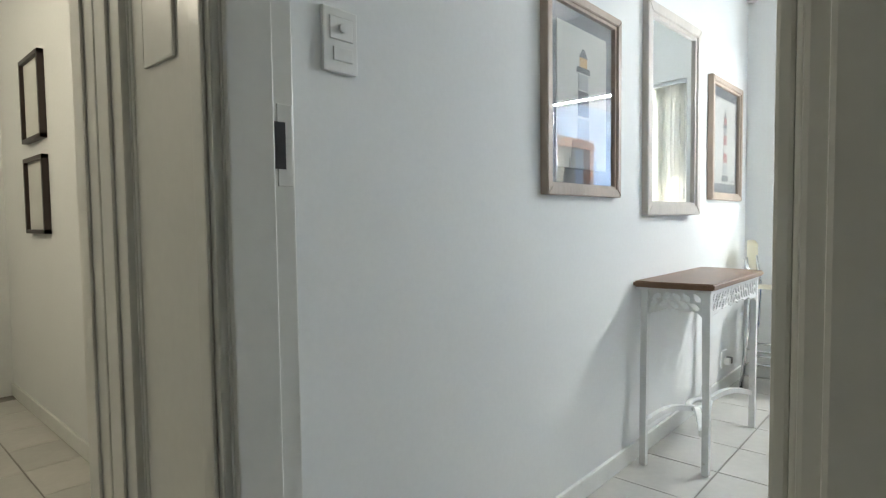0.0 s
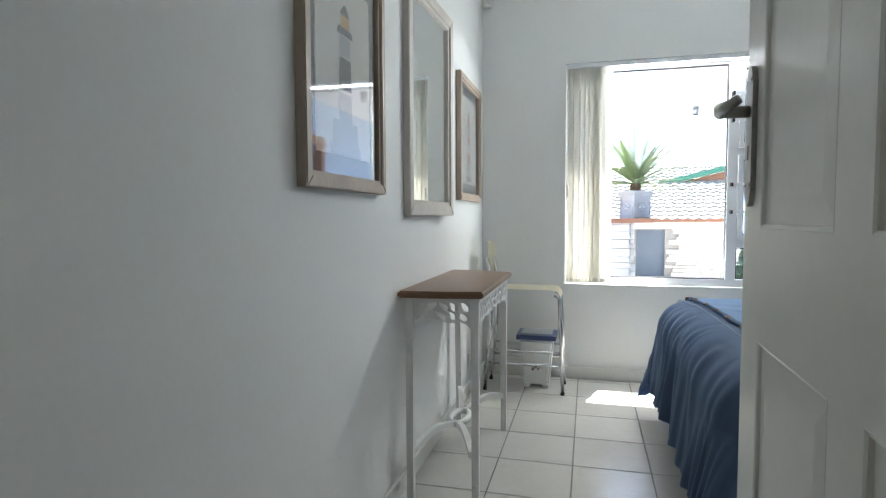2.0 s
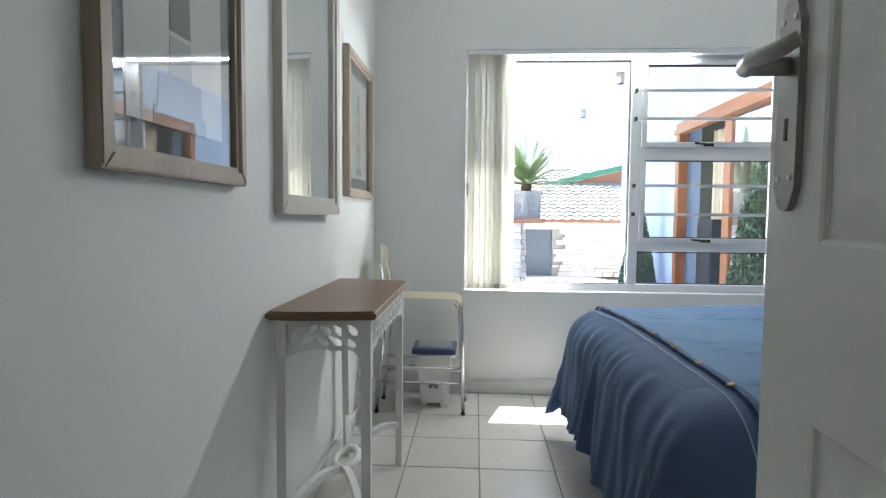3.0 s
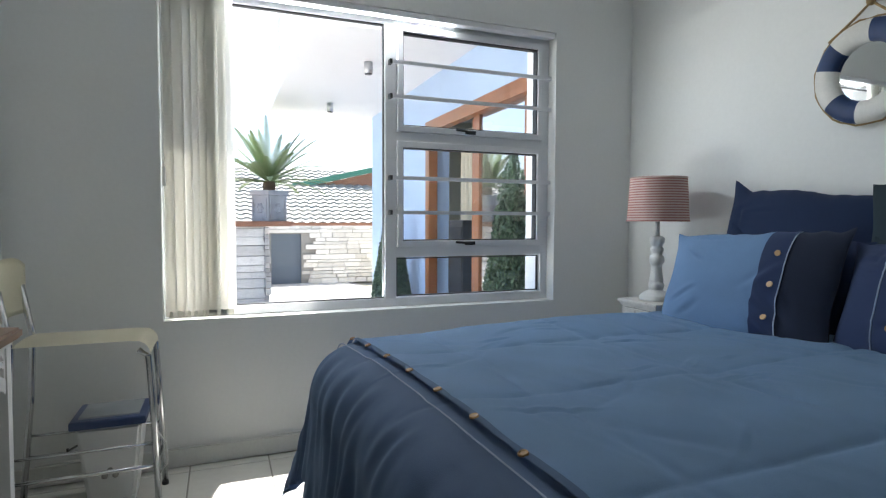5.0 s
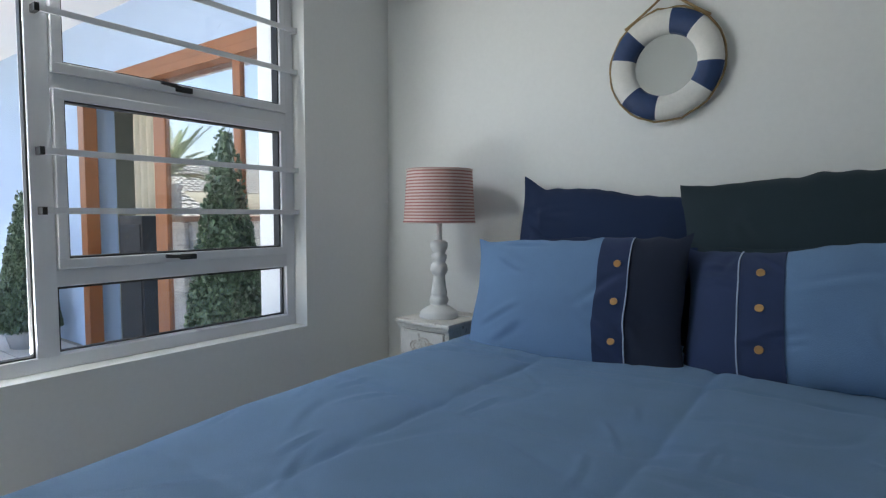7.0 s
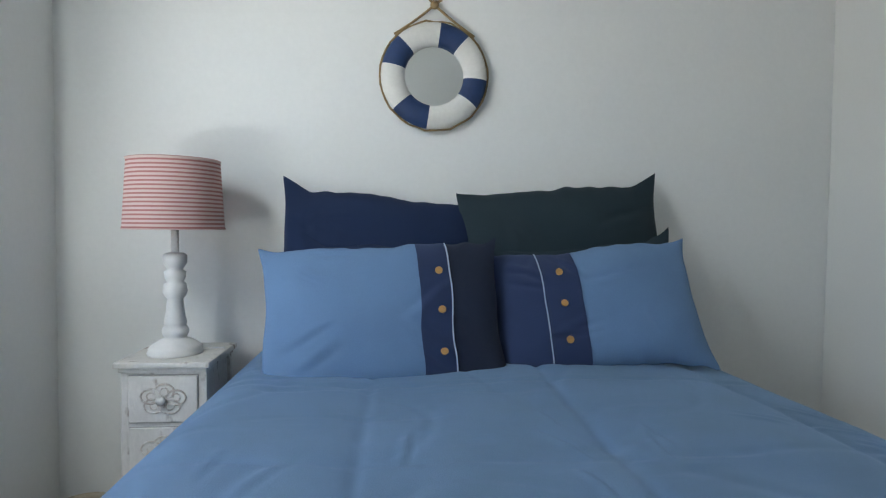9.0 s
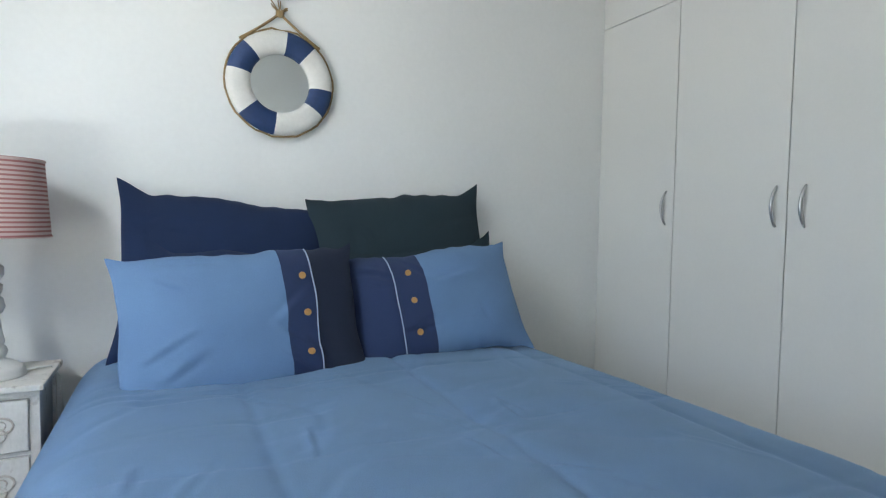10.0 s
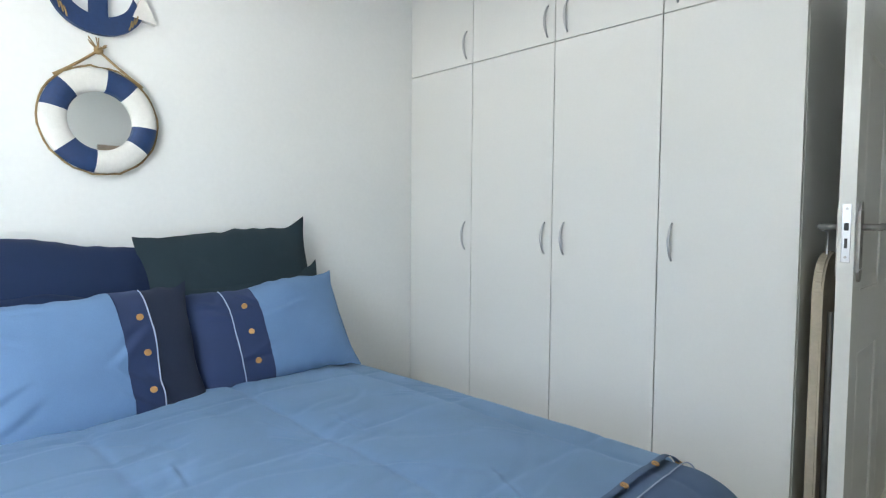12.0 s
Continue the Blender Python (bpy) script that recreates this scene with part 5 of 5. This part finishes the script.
for x in (4.9, 7.12, 9.35):
    b = rod(bmesh.new(), (x, -1.2, 2.58), (x, -1.2, 2.705), 0.046, seg=20)
    sp = part("soffit_spot", b, CHROME, bld, "satin metal surface spot lamp", True)
    part("spot_rim", rod(bmesh.new(), (x, -1.2, 2.572), (x, -1.2, 2.582), 0.038, seg=20), BLACKP, sp)
for k in range(6):
    x0 = 4.2 + k * 1.04
    part("balustrade_pane", boxm(x0, x0 + 0.98, -0.51, -0.5, 2.95, 3.8), WINGLASS, bld)
    part("balustrade_post", boxm(x0 - 0.04, x0 - 0.005, -0.525, -0.485, 2.92, 3.85), ALU, bld)
part("balustrade_rail", boxm(4.15, 10.42, -0.53, -0.48, 3.85, 3.89, 0.005), ALU, bld)
# upper storey set back behind the balcony
part("upper_wall", boxm(4.1, 10.2, BWY - 3.3, BWY - 0.4, 2.92, 5.4), SLABW, bld)
part("roof", boxm(3.6, 10.6, BWY - 3.7, BWY + 0.2, 5.4, 5.55), ROOFT, bld)

dr = part("door_frame", boxm(4.35, 7.62, BWY - 0.1, BWY + 0.015, 2.12, 2.2, 0.005), DOORWOOD, bld, "stained wooden door frame")
part("door_head", boxm(4.35, 7.62, BWY - 0.06, BWY + 0.04, 2.06, 2.12, 0.004), DOORWOOD, dr)
part("door_post", boxm(7.5, 7.62, BWY - 0.1, BWY + 0.012, GZ, 2.12, 0.005), DOORWOOD, dr)
part("door_post", boxm(4.35, 4.45, BWY - 0.1, BWY + 0.012, GZ, 2.12, 0.005), DOORWOOD, dr)
for x0, x1, y in ((6.2, 6.32, -0.03), (6.36, 6.46, -0.075), (5.25, 5.33, -0.03)):
    part("door_stile", boxm(x0, x1, BWY + y - 0.04, BWY + y, GZ, 2.06, 0.004), DOORWOOD, dr)
part("door_rail", boxm(4.45, 6.2, BWY - 0.07, BWY - 0.03, GZ, GZ + 0.14, 0.004), DOORWOOD, dr)
for x0, x1 in ((4.45, 5.25), (5.33, 6.2)):
    part("door_pane", boxm(x0, x1, BWY - 0.055, BWY - 0.049, GZ + 0.14, 2.06), DOORGLASS, dr, "clear glass door pane")
part("door_curtain", sheet(bmesh.new(), lambda u, v: (6.55 + 0.75 * u, BWY - 0.35 + 0.04 * math.sin(u * 40), GZ + 0.02 + 2.2 * v), 60, 4), CURTAIN, bld, smooth=True)
tv = thing("loudspeaker", "black floor loudspeaker inside the glass doors", "speaker", "", (6.9, BWY - 0.18, GZ + 0.02))
part("cabinet", boxm(-0.2, 0.2, -0.1, 0.1, 0.0, 1.17, 0.01), BLACKP, tv)
part("grille", boxm(-0.18, 0.18, 0.1, 0.108, 0.08, 1.1, 0.004), GASKET, tv)


def topiary(x, y, h, r, seed):
    """A clipped cone of small leaves standing in a low pot."""
    t = thing("topiary_cone", "clipped dark green topiary cone in a low pot", "topiary", "", (x, y, GZ))
    part("pot", lathe(bmesh.new(), [(r * 0.6, 0), (r * 0.75, 0.12), (r * 0.8, 0.13), (r * 0.8, 0.16), (r * 0.7, 0.16)], 20), CONC, t, smooth=True)
    part("trunk", rod(bmesh.new(), (0, 0, 0.12), (0, 0, h * 0.9), 0.025, 0.008), TRUNK, t)
    rnd = random.Random(seed)
    core = lathe(bmesh.new(), [(r * 0.9, 0.17), (r * 0.88, 0.25), (0.02, h - 0.05)], 20)
    part("core", core, BOXLEAF, t)
    V, F = [], []
    for i in range(9500):
        f = 1 - math.sqrt(rnd.random()) * 0.999
        z = 0.16 + f * (h - 0.16)
        rad = r * (1 - f) ** 0.86 + 0.018
        a = rnd.uniform(0, 2 * math.pi)
        rr_ = rad + rnd.uniform(-0.03, 0.02)
        c = Vector((rr_ * math.cos(a), rr_ * math.sin(a), z))
        e = Euler((rnd.uniform(0, 6.3), rnd.uniform(0, 6.3), rnd.uniform(0, 6.3))).to_matrix()
        s = rnd.uniform(0.012, 0.022)
        k = len(V)
        for px, py in ((-1, 0), (0, -0.6), (1, 0), (0, 0.6)):
            V.append(tuple(c + e @ Vector((px * s, py * s, 0.15 * s * abs(px)))))
        F.append((k, k + 1, k + 2, k + 3))
    me = bpy.data.meshes.new("foliage")
    me.from_pydata(V, [], F)
    me.materials.append(BOXLEAF)
    o = new("foliage", me)
    o.parent = t
    tagged(o, "dense small dark green leaves", "", "", "stuff")
    return t


topiary(4.9, -1.72, 1.72, 0.25, 3)
topiary(8.05, -1.72, 1.42, 0.23, 5)

# ledgestone walls: separate stones on a backing


def stone_wall(name, label, axis, at, a0, a1, z0, z1, thick, seed, long_, hole=None):
    """Stones laid along a (y or x) on the face at `at`; the body lies behind the face."""
    t = thing(name, label, "stone wall")
    b = bmesh.new()
    spans = [(a0, a1, z0, z1)] if not hole else [(a0, hole[0], z0, z1), (hole[1], a1, z0, z1), (hole[0], hole[1], hole[2], z1)]
    for p, q, r_, s_ in spans:
        if axis == "y":
            box(b, at + 0.05, at + 0.05 + thick, p, q, r_, s_)
        else:
            box(b, p, q, at + 0.05, at + 0.05 + thick, r_, s_)
    part("backing", b, MORTAR, t)
    shapes = []
    rnd = random.Random(seed)
    for k in range(3):
        sb = boxm(0, 1, 0, 1, 0, 1, 0.06)
        for v in sb.verts:
            v.co += Vector((rnd.uniform(-0.03, 0.03), rnd.uniform(-0.03, 0.03), rnd.uniform(-0.03, 0.03)))
        me = bpy.data.meshes.new("stone")
        bmesh.ops.recalc_face_normals(sb, faces=sb.faces)
        sb.to_mesh(me)
        sb.free()
        me.materials.append(STONE)
        shapes.append(me)
    z = z0
    while z < z1 - 0.015:
        h = min(rnd.uniform(0.05, 0.1) * (1.5 if long_ > 0.5 else 1), z1 - z)
        p = a0
        while p < a1 - 0.01:
            w = min(rnd.uniform(0.5, 1.3) * long_, a1 - p)
            if not (hole and p + w > hole[0] and p < hole[1] and z < hole[2]):
                d = rnd.uniform(0.05, 0.09)
                o = new("stone", shapes[rnd.randrange(3)])
                o.parent = t
                if axis == "y":
                    o.location = (at + 0.06 - d, p + 0.004, z + 0.004)
                    o.scale = (d, w - 0.008, h - 0.008)
                else:
                    o.location = (p + 0.004, at + 0.06 - d, z + 0.004)
                    o.scale = (w - 0.008, d, h - 0.008)
            p += w
        z += h
    return t


stone_wall("stone_wall", "low pale ledgestone wall with broad courses", "y", 9.1, -0.27, 1.9, GZ, 0.95, 0.45, 3, 0.75)
stone_wall("stone_wall", "low pale ledgestone courtyard wall with a grey gate opening", "y", 11.9, -2.75, 0.6, GZ, 0.93, 0.3, 8, 0.28, (-1.12, -0.58, 0.78))
struct("gate_panel", boxm(12.0, 12.06, -1.12, -0.58, GZ, 0.78), GATEGREY, "plain grey gate set in the stone wall", "gate")

# planter with cycad
px, py, pz = 9.55, -0.37, 1.02
pl = thing("square_planter", "grey cast square planter with rosette panels", "planter", "", (px, py, pz))
pl.rotation_euler = (0, 0, radians(38))
b = boxm(-0.17, 0.17, -0.17, 0.17, 0, 0.36, 0.012)
part("body", b, CONC, pl)
part("rim", boxm(-0.19, 0.19, -0.19, 0.19, 0.36, 0.43, 0.012), CONC, pl)
for a in range(4):
    f = bmesh.new()
    for q, w_ in (((-0.14, -0.125), 0), ((0.125, 0.14), 0)):
        box(f, q[0], q[1], -0.182, -0.17, 0.04, 0.32)
    box(f, -0.14, 0.14, -0.182, -0.17, 0.04, 0.055)
    box(f, -0.14, 0.14, -0.182, -0.17, 0.305, 0.32)
    for j in range(6):
        aa = j * math.pi / 3
        bmesh.ops.create_icosphere(f, subdivisions=1, radius=0.03, matrix=Matrix.Translation((0.05 * math.cos(aa), -0.168, 0.18 + 0.05 * math.sin(aa))))
    bmesh.ops.transform(f, matrix=Matrix.Rotation(a * math.pi / 2, 4, "Z"), verts=f.verts[:])
    part("rosette_panel", f, CONC, pl, "moulded rosette panel")
struct("pier_cap", boxm(9.05, 10.1, -0.62, 1.9, 0.95, 1.02, 0.01), BRICKB, "reddish cap on the stone pier", "coping")
stone_wall("stone_wall", "low pale ledgestone return wall beside the gate", "x", -0.33, 9.16, 11.88, GZ, 0.95, 0.25, 12, 0.3)

palm = thing("cycad", "green cycad with arching feathery fronds growing from the planter", "plant", "", (px, py, pz + 0.4))
b = bmesh.new()
rp = random.Random(6)
prof = [(0.06, 0), (0.085, 0.05), (0.09, 0.1), (0.075, 0.15), (0.03, 0.18)]
part("trunk", lathe(b, prof, 14), TRUNK, palm, "short shaggy brown trunk")
for i in range(46):
    az = i * 2.399963 + rp.uniform(-0.2, 0.2)
    el = radians(8 + 60 * rp.random() ** 1.1) if i else radians(80)
    L_ = rp.uniform(0.92, 1.15)
    droop = rp.uniform(0.25, 0.55) * math.cos(el) + 0.1
    spine = []
    for k in range(15):
        f = k / 14
        r_ = L_ * f * math.cos(el) * (1 - 0.06 * f)
        z = 0.14 + L_ * (f * math.sin(el) - droop * f * f * 0.55)
        spine.append(Vector((r_ * math.cos(az), r_ * math.sin(az), z)))
    b = bmesh.new()
    tube(b, spine, lambda f: 0.007 * (1 - 0.8 * f), 4)
    for k in range(3, 36):
        f = k / 36
        q = f * 14
        j = min(int(q), 13)
        p = spine[j].lerp(spine[j + 1], q - j)
        t_ = (spine[j + 1] - spine[j]).normalized()
        sd = t_.cross(Vector((0, 0, 1)))
        if sd.length < 1e-3:
            sd = Vector((1, 0, 0))
        sd.normalize()
        upv = sd.cross(t_)
        ll = 0.1 * math.sin(math.pi * min(1, 0.14 + f * 0.86)) ** 0.6
        for s in (1, -1):
            tip = p + (sd * s * 0.8 + t_ * 0.55 + upv * 0.12) * ll
            w_ = t_ * 0.011
            b.faces.new([b.verts.new(p - w_), b.verts.new(p + (tip - p) * 0.5 - w_ * 0.8), b.verts.new(tip), b.verts.new(p + (tip - p) * 0.5 + w_ * 0.8), b.verts.new(p + w_)])
    part("frond", b, LEAF, palm)

# neighbouring house with tiled roof
nb = thing("tiled_roof_house", "neighbouring brown house with a pale tiled roof and green gable trim", "house", "", (0, 0, -0.38))
part("wall", boxm(15.0, 24.0, -8, 9, GZ + 0.38, 1.3), HOUSEW, nb)


def tiled(name, corner, along, up, n_a, n_u, parent, wa=0.24, wu=0.26):
    """Rows of curved roof tiles on a slope, one joined skin with real steps and waves."""
    c, A, U = Vector(corner), Vector(along).normalized(), Vector(up).normalized()
    Nn = A.cross(U)
    if Nn.z < 0:
        Nn = -Nn
    b = bmesh.new()
    sub = 6
    for r_ in range(n_u):
        rows = []
        for e, hgt in ((0.0, 0.05), (1.0, 0.012)):
            rows.append([b.verts.new(c + A * (i * wa / sub) + U * ((r_ + e) * wu) + Nn * (hgt + 0.02 * math.sin(2 * math.pi * i / sub + 0.6 * (r_ % 2) * 0))) for i in range(n_a * sub + 1)])
        low = [b.verts.new(v.co - Nn * 0.045) for v in rows[0]]
        for i in range(n_a * sub):
            b.faces.new((rows[0][i], rows[0][i + 1], rows[1][i + 1], rows[1][i]))
            b.faces.new((low[i], low[i + 1], rows[0][i + 1], rows[0][i]))
    o = part(name, b, ROOFT, parent, "rows of curved pale roof tiles")
    return o


tiled("roof", (14.6, -8.5, 1.33), (0, 1, 0), (1, 0, 0.42), 50, 16, nb)
tiled("upper_roof", (19.0, -3.0, 2.1), (0, 1, 0), (1, 0, 0.36), 56, 13, nb)
part("fascia", boxm(14.55, 14.62, -8.5, 4.0, 1.16, 1.36), BRICKB, nb, "brown painted fascia")
part("gable_board", prism(bmesh.new(), [(-0.9, 2.1), (-0.9, 2.25), (-5.5, 3.35), (-5.5, 3.2)], 17.0, 17.2, "x"), GREENP, nb, "green barge board")
part("gable_infill", prism(bmesh.new(), [(-1.0, 1.95), (-1.0, 2.11), (-5.5, 3.2), (-5.5, 1.95)], 17.15, 17.3, "x"), BRICKB, nb, "brown timber gable")
part("gable_trim", boxm(16.9, 17.1, -8, -1.4, 2.04, 2.18), GREENP, nb, "green flashing")
wn_ = part("window", boxm(14.98, 15.0, -3.2, -2.6, 0.1, 1.1), BLACKP, nb, "dark window")
for z in (0.3, 0.6, 0.9):
    part("window_bar", boxm(14.94, 14.97, -3.2, -2.6, z - 0.02, z + 0.02), ALU, wn_)
for y in (-3.22, -2.58):
    part("window_jamb", boxm(14.9, 14.98, y - 0.04, y + 0.04, 0.0, 1.12), BRICKB, wn_)

# ---- hall pictures ----
for z0, z1 in ((1.465, 1.885), (1.0, 1.385)):
    hp = thing("hall_picture", "narrow dark framed picture on the hall wall", "picture", "hall pictures", (XR, 0, 0))
    b = bmesh.new()
    y0, y1 = 3.28, 3.65
    for a in ((y0, y1, z0, z0 + 0.02), (y0, y1, z1 - 0.02, z1), (y0, y0 + 0.02, z0, z1), (y1 - 0.02, y1, z0, z1)):
        box(b, -0.03, -0.001, *a)
    part("frame", b, DARKFRAME, hp)
    part("print", boxm(-0.012, -0.004, y0 + 0.015, y1 - 0.015, z0 + 0.015, z1 - 0.015), PAPER, hp)
cb = thing("hall_shelf", "plain pale shelf unit on the hall wall", "shelf", "", (HX0, 0, 0))
for z in (0.75, 1.28, 1.76):
    part("shelf", boxm(0.001, 0.28, -1.0, 0.6, z - 0.015, z + 0.015, 0.003), LAMINATE, cb)
for y in (-1.0, 0.6):
    part("side", boxm(0.001, 0.28, y - 0.01, y + 0.01, 0.0, 2.1, 0.003), LAMINATE, cb)
lampf = thing("hall_ceiling_lamp", "plain round hall ceiling lamp", "lamp", "", (-0.8, 2.8, CEILZ))
part("rose", lathe(bmesh.new(), [(0.05, -0.03), (0.06, -0.001)], 20), WHITEP, lampf)
part("cord", rod(bmesh.new(), (0, 0, -0.26), (0, 0, -0.03), 0.004), CABLE, lampf)

# ---- floor tiles and paving slabs ----
TS = 0.314
tb = boxm(-TS / 2 + 0.0025, TS / 2 - 0.0025, -TS / 2 + 0.0025, TS / 2 - 0.0025, -0.006, 0.0)
bmesh.ops.bevel(tb, geom=[e for e in tb.edges if all(abs(v.co.z) < 1e-6 for v in e.verts)], offset=0.0018, segments=1, affect="EDGES")
tile_me = bpy.data.meshes.new("tile")
bmesh.ops.recalc_face_normals(tb, faces=tb.faces)
tb.to_mesh(tile_me)
tb.free()
tile_me.materials.append(TILE)
rt = random.Random(2)
TX, TY = 2.787, 0.406
for i in range(-13, 4):
    for j in range(-8, 13):
        x, y = TX + (i + 0.5) * TS, TY + (j + 0.5) * TS
        inroom = XW0 - 0.1 < x < XE + 0.15 and YS - 0.1 < y < YN + 0.15
        inhall = HX0 < x < XR + 0.1 and -0.7 < y < HY1
        if inroom or inhall:
            o = new("tile", tile_me)
            o.parent = floor
            o.location = (x, y, rt.uniform(-0.0006, 0.0))
            o.rotation_euler = (rt.uniform(-0.0012, 0.0012), rt.uniform(-0.0012, 0.0012), 0)
pb_ = boxm(-0.235, 0.235, -0.235, 0.235, -0.03, 0.0, 0.004)
pm = bpy.data.meshes.new("paving_slab")
pb_.to_mesh(pm)
pb_.free()
pm.materials.append(PAVE)
for i in range(17):
    for j in range(10):
        o = new("paving_slab", pm)
        o.parent = court
        o.location = (4.4 + i * 0.48, -1.75 + j * 0.48, GZ + rt.uniform(-0.002, 0.002))
